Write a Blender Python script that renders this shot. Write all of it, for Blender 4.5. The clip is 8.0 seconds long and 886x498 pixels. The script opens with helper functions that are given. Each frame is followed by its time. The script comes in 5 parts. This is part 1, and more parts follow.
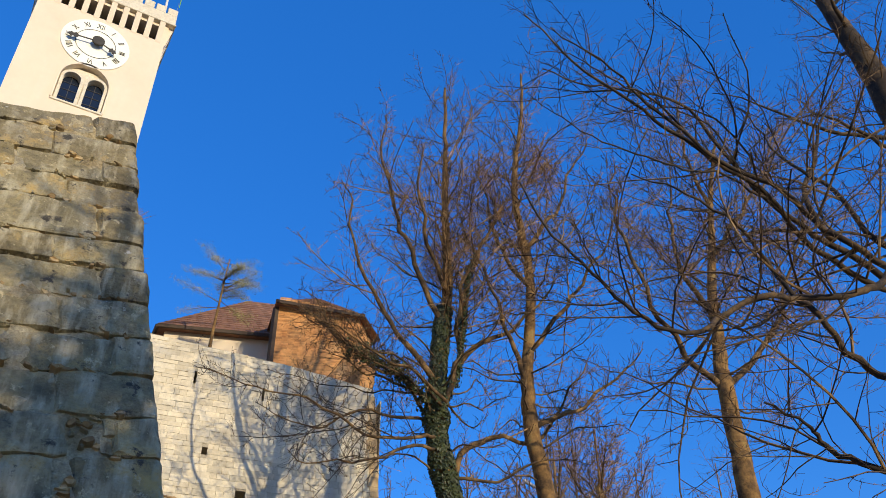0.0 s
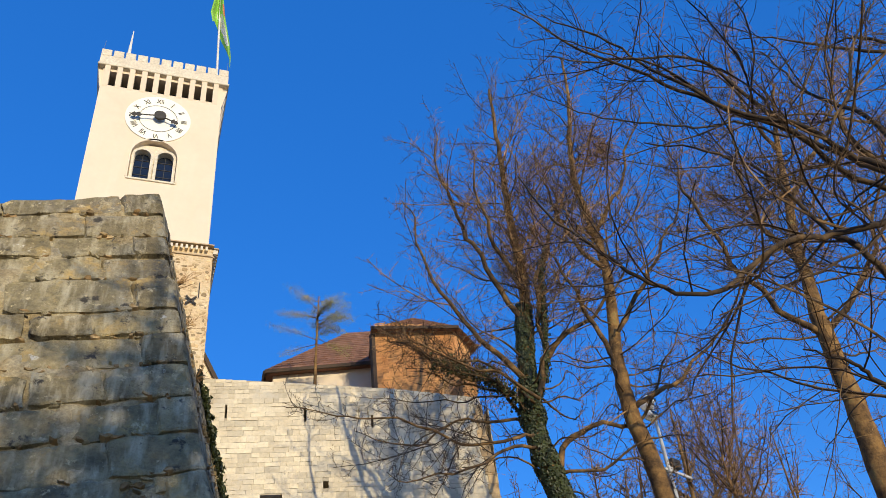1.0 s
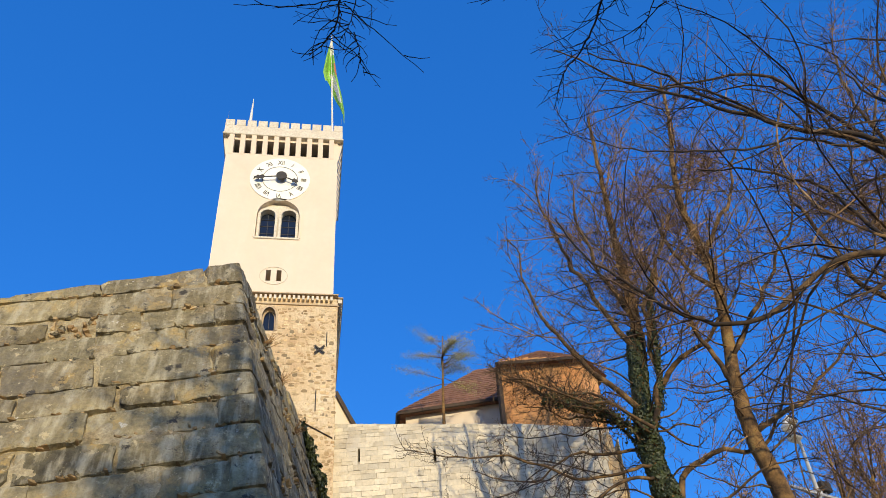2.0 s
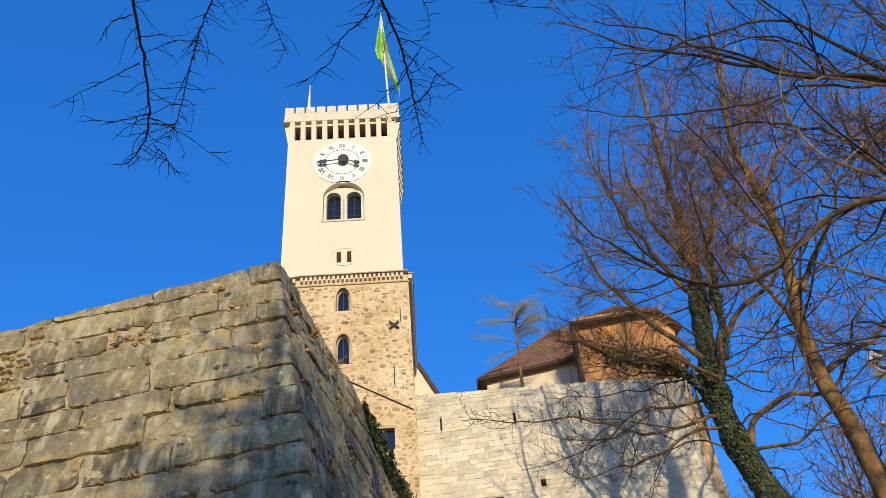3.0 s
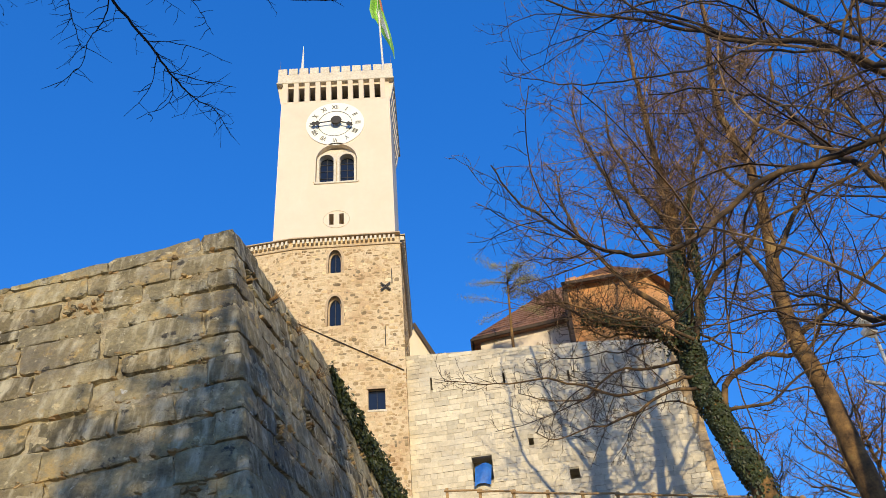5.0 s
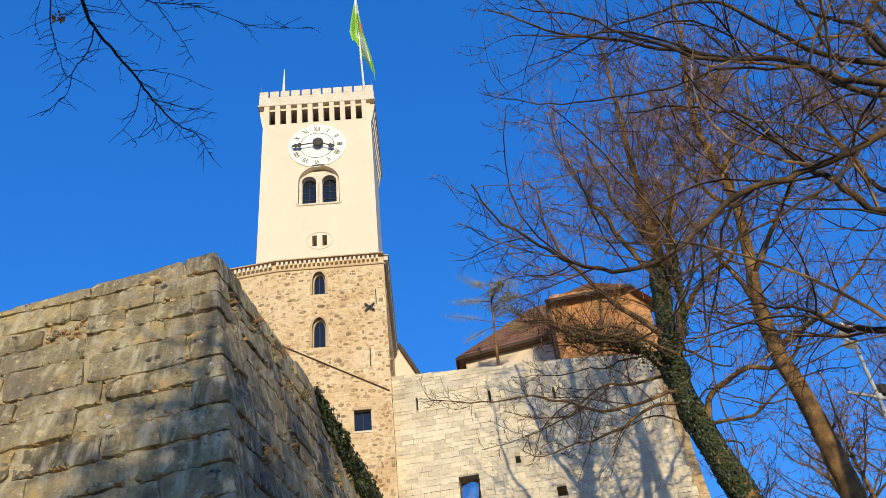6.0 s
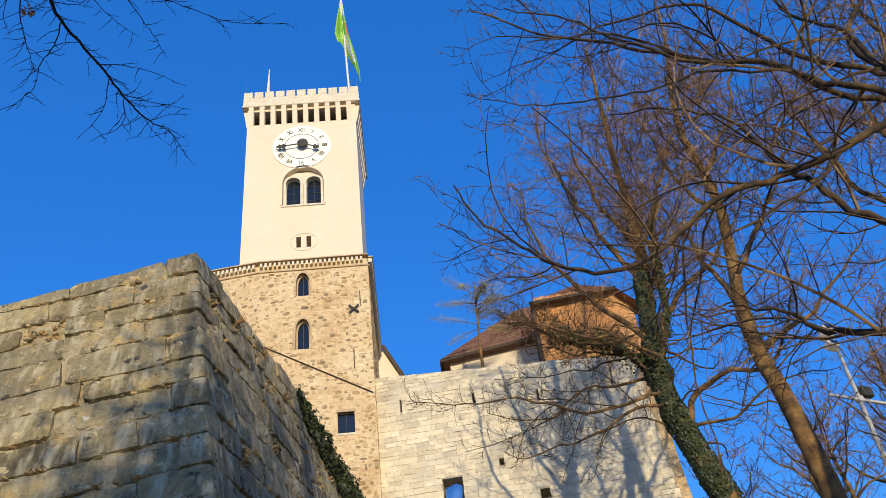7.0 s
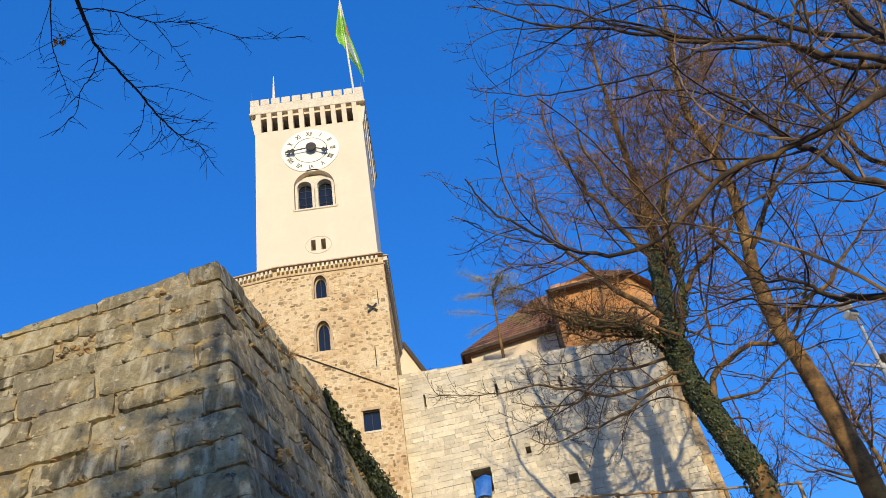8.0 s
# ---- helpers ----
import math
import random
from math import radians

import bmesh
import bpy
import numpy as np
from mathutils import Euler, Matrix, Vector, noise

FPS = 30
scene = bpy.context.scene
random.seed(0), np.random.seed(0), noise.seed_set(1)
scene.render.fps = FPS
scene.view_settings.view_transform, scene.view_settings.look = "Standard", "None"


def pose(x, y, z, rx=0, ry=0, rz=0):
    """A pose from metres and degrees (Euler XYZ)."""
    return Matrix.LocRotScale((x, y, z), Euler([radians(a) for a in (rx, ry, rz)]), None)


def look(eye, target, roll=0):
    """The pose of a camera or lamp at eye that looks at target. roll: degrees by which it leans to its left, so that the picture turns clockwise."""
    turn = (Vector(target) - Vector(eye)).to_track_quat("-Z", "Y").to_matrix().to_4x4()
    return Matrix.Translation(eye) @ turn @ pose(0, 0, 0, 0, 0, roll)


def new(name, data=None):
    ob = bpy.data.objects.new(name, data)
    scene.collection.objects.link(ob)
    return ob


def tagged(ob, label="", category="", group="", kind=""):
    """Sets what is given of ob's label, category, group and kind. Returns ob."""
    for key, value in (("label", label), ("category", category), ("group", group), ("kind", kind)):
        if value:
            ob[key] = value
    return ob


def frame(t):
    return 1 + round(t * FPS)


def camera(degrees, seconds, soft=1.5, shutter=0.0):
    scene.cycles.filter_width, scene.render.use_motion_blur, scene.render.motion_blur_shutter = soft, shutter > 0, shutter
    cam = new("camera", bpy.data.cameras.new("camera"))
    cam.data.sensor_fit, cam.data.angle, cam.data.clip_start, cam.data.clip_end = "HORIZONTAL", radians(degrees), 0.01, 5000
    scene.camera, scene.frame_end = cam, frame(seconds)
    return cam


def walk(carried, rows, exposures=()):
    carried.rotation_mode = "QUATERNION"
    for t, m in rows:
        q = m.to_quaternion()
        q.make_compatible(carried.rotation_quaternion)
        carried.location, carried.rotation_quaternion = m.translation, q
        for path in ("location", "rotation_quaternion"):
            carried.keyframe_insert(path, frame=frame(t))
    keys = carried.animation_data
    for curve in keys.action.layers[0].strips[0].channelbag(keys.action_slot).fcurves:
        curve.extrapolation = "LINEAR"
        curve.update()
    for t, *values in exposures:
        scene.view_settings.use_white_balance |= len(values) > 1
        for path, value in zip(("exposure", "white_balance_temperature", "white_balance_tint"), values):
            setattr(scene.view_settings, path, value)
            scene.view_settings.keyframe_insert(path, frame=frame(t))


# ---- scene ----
cam = camera(54.2, 8.0, soft=0.5)
PATH = [
    (0, (0.104, -31.906, 1.384), (0.925, -30.535, 2.587), -0.9),
    (0.5, (0.549, -32.13, 1.418), (1.34, -30.77, 2.652), -6.1),
    (1, (1.038, -32.51, 1.268), (1.643, -31.048, 2.491), -6.9),
    (1.5, (1.613, -32.586, 1.4), (2.066, -31.096, 2.654), -3.5),
    (2, (2.124, -33.236, 1.1), (2.406, -31.746, 2.403), -4.4),
    (2.2, (2.381, -33.524, 0.924), (2.645, -32.004, 2.197), -6.2),
    (3.3, (3.21, -33.947, 0.97), (3.252, -32.382, 2.215), -5.2),
    (3.5, (3.345, -34.016, 0.962), (3.391, -32.446, 2.201), -6.3),
    (4, (3.612, -33.929, 0.992), (3.603, -32.439, 2.326), -4.1),
    (4.5, (4.034, -34.275, 0.679), (4.036, -32.674, 1.878), -4.2),
    (5, (4.072, -34.033, 0.943), (4.124, -32.416, 2.119), -4.7),
    (6.5, (4.118, -34.15, 0.84), (4.218, -32.569, 2.061), -7.0),
    (7, (4.139, -34.072, 0.884), (4.265, -32.484, 2.094), -7.1),
    (7.5, (4.121, -34.215, 0.775), (4.243, -32.628, 1.986), -9.7),
    (8, (4.089, -34.263, 0.714), (4.183, -32.669, 1.918), -10.0),
]
walk(cam, [(t, look(eye, target, roll)) for t, eye, target, roll in PATH], exposures=[(0, 0.42), (8, 0.42)])

# ---------------------------------------------------------------- light
SUN_AZ, SUN_EL = radians(7.5), radians(13)      # azimuth from -y towards +x
TO_SUN = Vector((math.sin(SUN_AZ) * math.cos(SUN_EL), -math.cos(SUN_AZ) * math.cos(SUN_EL), math.sin(SUN_EL)))
world = bpy.data.worlds.new("sky")
scene.world = world
world.use_nodes = True
wn = world.node_tree
sky = wn.nodes.new("ShaderNodeTexSky")
sky.sky_type = "NISHITA"
sky.sun_disc = False
sky.sun_elevation = SUN_EL
sky.sun_rotation = math.pi - SUN_AZ
sky.altitude = 400
sky.air_density = 1.0
sky.dust_density = 0.3
sky.ozone_density = 4.0
tone = wn.nodes.new("ShaderNodeHueSaturation")
tone.inputs["Saturation"].default_value = 1.21
tone.inputs["Hue"].default_value = 0.5095
tone.inputs["Value"].default_value = 1.56
wn.links.new(sky.outputs[0], tone.inputs["Color"])
even = wn.nodes.new("ShaderNodeMix")
even.data_type = "RGBA"
even.inputs[0].default_value = 0.5
even.inputs[7].default_value = (0.08, 0.84, 3.4, 1)
wn.links.new(tone.outputs[0], even.inputs[6])
wn.links.new(even.outputs[2], wn.nodes["Background"].inputs[0])
wn.nodes["Background"].inputs[1].default_value = 0.15
sun = new("sun", bpy.data.lights.new("sun", "SUN"))
sun.data.energy = 3.3
sun.data.angle = radians(0.53)
sun.data.color = (1.0, 0.84, 0.55)
sun.matrix_world = look(TO_SUN * 60, (0, 0, 0))


# ---------------------------------------------------------------- materials
def ramp(nt, fac, stops):
    r = nt.nodes.new("ShaderNodeValToRGB")
    els = r.color_ramp.elements
    while len(els) < len(stops):
        els.new(0.5)
    for e, (p, c) in zip(els, stops):
        e.position, e.color = p, (*c, 1)
    nt.links.new(fac, r.inputs[0])
    return r.outputs[0]


def blend(nt, fac, a, b, mode="MIX"):
    m = nt.nodes.new("ShaderNodeMix")
    m.data_type, m.blend_type = "RGBA", mode
    for sock, v in ((m.inputs[0], fac), (m.inputs[6], a), (m.inputs[7], b)):
        if isinstance(v, (int, float)):
            sock.default_value = v
        elif isinstance(v, tuple):
            sock.default_value = (*v, 1)
        else:
            nt.links.new(v, sock)
    return m.outputs[2]


def tex(nt, vec, scale, detail=5.0, rough=0.6, stretch=None):
    n = nt.nodes.new("ShaderNodeTexNoise")
    n.inputs["Scale"].default_value, n.inputs["Detail"].default_value, n.inputs["Roughness"].default_value = scale, detail, rough
    if stretch:
        mp = nt.nodes.new("ShaderNodeMapping")
        mp.inputs["Scale"].default_value = stretch
        nt.links.new(vec, mp.inputs[0])
        vec = mp.outputs[0]
    nt.links.new(vec, n.inputs["Vector"])
    return n.outputs["Fac"]


def material(name, stops, scale=1.0, fine=12.0, rough=0.85, bump=0.3, bump_scale=None, vary=0.0, island=False, streak=None, spots=None, metal=0.0, dist=0.02, grain=0.62):
    """A surface with colour at two scales, relief, and optional streaks, spots and piece-to-piece change."""
    m = bpy.data.materials.new(name)
    m.use_nodes = True
    nt = m.node_tree
    p = nt.nodes["Principled BSDF"]
    geo = nt.nodes.new("ShaderNodeNewGeometry")
    pos = geo.outputs["Position"]
    big, small = tex(nt, pos, scale, 8, 0.62), tex(nt, pos, fine, 6, 0.65)
    col = ramp(nt, big, stops)
    grey = ramp(nt, small, [(0.3, (grain,) * 3), (0.7, (1.0,) * 3)])
    col = blend(nt, 0.8, col, grey, "MULTIPLY")
    if vary:
        if island:
            rnd = geo.outputs["Random Per Island"]
        else:
            rnd = nt.nodes.new("ShaderNodeObjectInfo").outputs["Random"]
        tone = ramp(nt, rnd, [(0, (1 - vary,) * 3), (0.35, (1 - 0.3 * vary, 1 - 0.4 * vary, 1 - 0.55 * vary)), (0.7, (1.0,) * 3), (1, (1 + 0.4 * vary, 1 + 0.3 * vary, 1 + 0.15 * vary))])
        col = blend(nt, 1.0, col, tone, "MULTIPLY")
    if streak:
        f = ramp(nt, tex(nt, pos, 1.0, 4, 0.6, streak[1]), [(0.48, (0.0,) * 3), (0.68, (1.0,) * 3)])
        col = blend(nt, f, col, streak[0])
    if spots:
        for c, sc, lo, hi in spots:
            f = ramp(nt, tex(nt, pos, sc, 6, 0.7), [(lo, (0.0,) * 3), (hi, (1.0,) * 3)])
            col = blend(nt, f, col, c)
    nt.links.new(col, p.inputs["Base Color"])
    p.inputs["Roughness"].default_value, p.inputs["Metallic"].default_value = rough, metal
    if bump:
        b = nt.nodes.new("ShaderNodeBump")
        b.inputs["Strength"].default_value, b.inputs["Distance"].default_value = bump, dist
        nt.links.new(tex(nt, pos, bump_scale or fine, 8, 0.65), b.inputs["Height"])
        nt.links.new(b.outputs[0], p.inputs["Normal"])
    return m


M_STONE = material("weathered_sandstone", [(0.28, (0.125, 0.105, 0.064)), (0.40, (0.25, 0.212, 0.122)), (0.52, (0.38, 0.32, 0.177)), (0.70, (0.55, 0.46, 0.25))], 1.5, 11, 0.92, 1.0, 17, 0.55,
                   streak=((0.52, 0.46, 0.31), (5.5, 5.5, 0.4)),
                   spots=[((0.14, 0.122, 0.092), 0.75, 0.53, 0.66), ((0.50, 0.35, 0.13), 1.5, 0.57, 0.67), ((0.56, 0.47, 0.28), 6.5, 0.60, 0.66), ((0.06, 0.052, 0.04), 4.0, 0.60, 0.67), ((0.66, 0.62, 0.51), 2.6, 0.655, 0.69)], dist=0.06, grain=0.38)
M_CHIP = material("pale_ochre_stone_chip", [(0.3, (0.30, 0.18, 0.075)), (0.55, (0.50, 0.36, 0.18)), (0.75, (0.62, 0.54, 0.38))], 4, 14, 0.92, 0.8, 14, 0.5)
M_MORTAR = material("crumbling_ochre_mortar", [(0.3, (0.17, 0.125, 0.06)), (0.42, (0.42, 0.325, 0.17)), (0.57, (0.57, 0.48, 0.30)), (0.8, (0.64, 0.57, 0.41))], 2.6, 30, 0.95, 1.0, 18,
                    dist=0.06, grain=0.4)
M_ASHLAR = material("pale_limestone_ashlar", [(0.3, (0.56, 0.49, 0.37)), (0.5, (0.71, 0.63, 0.47)), (0.8, (0.80, 0.725, 0.56))], 0.5, 7, 0.9, 0.7, 8, 0.25, grain=0.72, dist=0.025,
                    spots=[((0.50, 0.46, 0.38), 0.45, 0.56, 0.70), ((0.36, 0.33, 0.27), 2.4, 0.66, 0.73), ((0.28, 0.25, 0.19), 7.0, 0.67, 0.71)])
M_JOINT = material("grey_joint_mortar", [(0.3, (0.38, 0.33, 0.24)), (0.7, (0.54, 0.48, 0.36))], 2, 12, 0.95, 0.4)
M_RUBBLE = material("ochre_rubble_stone", [(0.30, (0.34, 0.215, 0.10)), (0.42, (0.54, 0.39, 0.21)), (0.55, (0.67, 0.53, 0.33)), (0.75, (0.74, 0.64, 0.46))], 0.9, 14, 0.92, 0.8, 14, 0.62, spots=[((0.24, 0.15, 0.08), 5.0, 0.62, 0.69)], island=True)
M_RUBBLE_PIECE = material("ochre_rubble_piece", [(0.30, (0.34, 0.215, 0.10)), (0.42, (0.54, 0.39, 0.21)), (0.55, (0.67, 0.53, 0.33)), (0.75, (0.74, 0.64, 0.46))], 0.9, 14, 0.92, 0.8, 14, 0.62, spots=[((0.24, 0.15, 0.08), 5.0, 0.62, 0.69)])
M_RUBBLE_BED = material("sandy_bedding_mortar", [(0.3, (0.56, 0.38, 0.21)), (0.5, (0.68, 0.52, 0.32)), (0.72, (0.75, 0.63, 0.44))], 0.6, 11, 0.95, 0.9, grain=0.62, spots=[((0.36, 0.22, 0.11), 3.4, 0.56, 0.68)])
M_CREAM = material("cream_lime_render", [(0.3, (0.68, 0.57, 0.44)), (0.6, (0.73, 0.62, 0.49)), (0.8, (0.76, 0.67, 0.54))], 0.35, 3, 0.9, 0.08, 14, grain=0.93,
                   streak=((0.69, 0.58, 0.445), (1.2, 1.2, 0.12)))
M_TRIM = material("pale_stone_trim", [(0.3, (0.66, 0.58, 0.45)), (0.7, (0.78, 0.71, 0.58))], 1.5, 9, 0.85, 0.2)
M_SANDTRIM = material("tan_stone_trim", [(0.3, (0.46, 0.33, 0.20)), (0.7, (0.60, 0.47, 0.31))], 1.5, 9, 0.9, 0.3)
M_CLOCK = material("white_clock_enamel", [(0.3, (0.80, 0.78, 0.68)), (0.7, (0.86, 0.84, 0.76))], 1.2, 6, 0.5, 0.05, grain=0.95)
M_IRON = material("dark_painted_iron", [(0.3, (0.03, 0.027, 0.024)), (0.7, (0.06, 0.052, 0.045))], 3, 20, 0.75, 0.1)
M_BRICK = material("orange_brick", [(0.3, (0.60, 0.26, 0.09)), (0.55, (0.72, 0.37, 0.14)), (0.8, (0.76, 0.50, 0.26))], 0.9, 10, 0.9, 0.4, 8, 0.35)
M_TILE = material("brown_clay_tile", [(0.3, (0.22, 0.105, 0.065)), (0.6, (0.30, 0.155, 0.095)), (0.8, (0.36, 0.20, 0.13))], 1.2, 12, 0.85, 0.3, vary=0.3, island=True)
M_WOOD = material("raw_fence_wood", [(0.3, (0.36, 0.22, 0.09)), (0.7, (0.52, 0.34, 0.16))], 3, 25, 0.8, 0.3, vary=0.2)
M_DARKWOOD = material("dark_eave_wood", [(0.3, (0.05, 0.032, 0.022)), (0.7, (0.09, 0.06, 0.04))], 3, 25, 0.8, 0.3)
M_BARK = material("brown_bark", [(0.34, (0.045, 0.026, 0.012)), (0.5, (0.18, 0.10, 0.034)), (0.70, (0.42, 0.235, 0.075))], 2.2, 14, 0.95, 1.0, 12,
                  spots=[((0.14, 0.14, 0.05), 2.2, 0.58, 0.7)], dist=0.03)
M_TWIG = material("brown_twig_bark", [(0.36, (0.05, 0.029, 0.014)), (0.5, (0.27, 0.16, 0.07)), (0.66, (0.56, 0.34, 0.14))], 2.6, 8, 0.9, 0, vary=0.7, island=True)
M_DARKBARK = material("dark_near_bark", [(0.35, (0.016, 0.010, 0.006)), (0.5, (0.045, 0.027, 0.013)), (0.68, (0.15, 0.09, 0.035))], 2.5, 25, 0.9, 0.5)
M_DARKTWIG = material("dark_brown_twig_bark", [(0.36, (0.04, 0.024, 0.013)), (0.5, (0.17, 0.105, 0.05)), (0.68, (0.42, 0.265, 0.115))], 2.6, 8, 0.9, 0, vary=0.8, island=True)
# Darker version of the trunk bark: shade within the crown, put into the colour.
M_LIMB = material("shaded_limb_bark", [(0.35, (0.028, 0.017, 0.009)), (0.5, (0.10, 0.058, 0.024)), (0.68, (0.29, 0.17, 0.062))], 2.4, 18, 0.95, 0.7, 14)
# Bark of the overhead limbs, blackened in its colour to stand for shade.
M_NEARBARK = material("shaded_near_bark", [(0.3, (0.018, 0.014, 0.012)), (0.7, (0.045, 0.034, 0.026))], 5, 30, 0.95, 0.5)
M_LEAF = material("ivy_leaf", [(0.3, (0.026, 0.038, 0.011)), (0.7, (0.075, 0.095, 0.028))], 2.5, 9, 0.55, 0, vary=0.4, island=True)
M_NEEDLE = material("pale_pine_foliage", [(0.3, (0.34, 0.33, 0.13)), (0.7, (0.52, 0.47, 0.20))], 2, 8, 0.9, 0, vary=0.3, island=True)
M_DRYLEAF = material("dry_brown_leaf", [(0.3, (0.42, 0.17, 0.04)), (0.7, (0.60, 0.30, 0.09))], 9, 30, 0.8, 0.2)
M_GREEN = material("green_flag_cloth", [(0.3, (0.22, 0.50, 0.05)), (0.7, (0.33, 0.64, 0.11))], 1.5, 9, 0.8, 0.1)
M_WHITE = material("white_paint", [(0.3, (0.74, 0.72, 0.66)), (0.7, (0.82, 0.80, 0.76))], 1.5, 9, 0.6, 0.05)
M_FLAGWHITE = material("white_flag_cloth", [(0.3, (0.72, 0.74, 0.62)), (0.7, (0.80, 0.80, 0.72))], 1.5, 9, 0.8, 0.1)
M_RED = material("red_flag_mark", [(0.3, (0.5, 0.12, 0.06)), (0.7, (0.6, 0.2, 0.1))], 3, 9, 0.8, 0)
M_TARP = material("blue_tarpaulin", [(0.3, (0.02, 0.13, 0.50)), (0.7, (0.05, 0.22, 0.66))], 2, 6, 0.45, 0.4, 4)
M_GROUND = material("leafy_hill_soil", [(0.3, (0.13, 0.09, 0.045)), (0.5, (0.25, 0.17, 0.085)), (0.75, (0.30, 0.22, 0.11))], 0.4, 6, 0.95, 0.8, 4)
M_STEEL = material("galvanised_steel", [(0.3, (0.36, 0.37, 0.38)), (0.7, (0.5, 0.5, 0.5))], 4, 20, 0.45, 0.1, metal=0.8)
M_GREYPAINT = material("grey_mast_paint", [(0.3, (0.42, 0.43, 0.43)), (0.7, (0.55, 0.55, 0.54))], 4, 20, 0.6, 0.1)
# Near-black colour stands in for the shade inside the tower's openings.
M_INSIDE = material("shade_darkened_boards", [(0.3, (0.03, 0.022, 0.015)), (0.7, (0.055, 0.04, 0.026))], 1, 6, 0.9, 0)
M_GLASS = bpy.data.materials.new("window_glass")
M_GLASS.use_nodes = True
gp = M_GLASS.node_tree.nodes["Principled BSDF"]
gp.inputs["Base Color"].default_value = (0.012, 0.017, 0.03, 1)
gp.inputs["Roughness"].default_value, gp.inputs["IOR"].default_value = 0.06, 1.5


# ---------------------------------------------------------------- mesh helpers
class Mesh:
    """Collects vertices and faces of one mesh."""

    def __init__(self):
        self.v, self.f = [], []

    def add(self, verts, faces):
        k = len(self.v)
        self.v += [tuple(p) for p in verts]
        self.f += [tuple(i + k for i in q) for q in faces]
        return self

    def box(self, x0, x1, y0, y1, z0, z1, bevel=0.0, m=None):
        b = min(bevel, (x1 - x0) / 3, (y1 - y0) / 3, (z1 - z0) / 3)
        if b <= 0:
            vs = [(x, y, z) for z in (z0, z1) for y in (y0, y1) for x in (x0, x1)]
            fs = [(0, 2, 3, 1), (4, 5, 7, 6), (0, 1, 5, 4), (2, 6, 7, 3), (0, 4, 6, 2), (1, 3, 7, 5)]
        else:
            bm = bmesh.new()
            bmesh.ops.create_cube(bm, size=1)
            for v in bm.verts:
                v.co = ((x0 + x1) / 2 + v.co.x * (x1 - x0), (y0 + y1) / 2 + v.co.y * (y1 - y0), (z0 + z1) / 2 + v.co.z * (z1 - z0))
            bmesh.ops.bevel(bm, geom=list(bm.edges), offset=b, segments=1, affect="EDGES")
            bm.verts.index_update()
            vs, fs = [v.co.copy() for v in bm.verts], [[v.index for v in f.verts] for f in bm.faces]
            bm.free()
        if m is not None:
            vs = [m @ Vector(v) for v in vs]
        return self.add(vs, fs)

    def prism(self, poly, y0, y1, m=None):
        """A flat outline of (x, z) drawn out from y0 to y1."""
        n = len(poly)
        vs = [Vector((x, y0, z)) for x, z in poly] + [Vector((x, y1, z)) for x, z in poly]
        if m is not None:
            vs = [m @ v for v in vs]
        fs = [tuple(range(n)), tuple(range(2 * n - 1, n - 1, -1))]
        fs += [(i, i + n, (i + 1) % n + n, (i + 1) % n) for i in range(n)]
        return self.add(vs, fs)

    def tube(self, pts, radii, sides=6, cap=True):
        pts = [Vector(p) for p in pts]
        k = len(self.v)
        ref = Vector((0.3, 0.5, 0.81))
        for i, p in enumerate(pts):
            d = (pts[min(i + 1, len(pts) - 1)] - pts[max(i - 1, 0)])
            d = d.normalized() if d.length > 1e-6 else Vector((0, 0, 1))
            a = d.cross(ref)
            if a.length < 0.05:
                a = d.cross(Vector((1, 0, 0)))
            a.normalize()
            b = d.cross(a)
            ref = a.cross(d) if i else ref
            ref = b if i else ref
            for s in range(sides):
                w = 2 * math.pi * s / sides
                self.v.append(tuple(p + (a * math.cos(w) + b * math.sin(w)) * radii[i]))
            if i:
                o = k + (i - 1) * sides
                for s in range(sides):
                    t = (s + 1) % sides
                    self.f.append((o + s, o + t, o + sides + t, o + sides + s))
            ref = Vector((0.3, 0.5, 0.81))
        if cap:
            self.f.append(tuple(range(k + sides - 1, k - 1, -1)))
            self.f.append(tuple(range(len(self.v) - sides, len(self.v))))
        return self

    def data(self, name, mat, smooth=False):
        me = bpy.data.meshes.new(name)
        me.from_pydata(self.v, [], self.f)
        me.materials.append(mat)
        if smooth:
            me.polygons.foreach_set("use_smooth", [True] * len(me.polygons))
        me.update()
        return me


def part(name, mesh, mat, parent=None, label="", smooth=False):
    ob = new(name, mesh.data(name, mat, smooth) if isinstance(mesh, Mesh) else mesh)
    ob.parent = parent
    if label:
        ob["label"] = label
    return ob


def thing(name, label, category, at=(0, 0, 0), group="", kind=""):
    ob = new(name)
    ob.location = at
    ob.empty_display_size = 0.2
    return tagged(ob, label, category, group, kind)


def adopt(ob, parent):
    """Hang ob under parent without moving it."""
    ob.parent = parent
    ob.matrix_parent_inverse = Matrix.Translation(parent.location).inverted()
    return ob


def carve(mesh, cutter, mat):
    """The mesh with the cutter's shapes taken out of it."""
    a, b = new("whole", mesh.data("whole", mat)), new("cut", cutter.data("cut", mat))
    for ob in (a, b):
        bm = bmesh.new()
        bm.from_mesh(ob.data)
        bmesh.ops.recalc_face_normals(bm, faces=bm.faces)
        bm.to_mesh(ob.data)
        bm.free()
    mod = a.modifiers.new("cut", "BOOLEAN")
    mod.operation, mod.object, mod.solver = "DIFFERENCE", b, "EXACT"
    bpy.context.view_layer.update()
    me = bpy.data.meshes.new_from_object(a.evaluated_get(bpy.context.evaluated_depsgraph_get()))
    for ob in (a, b):
        old = ob.data
        bpy.data.objects.remove(ob)
        bpy.data.meshes.remove(old)
    return me


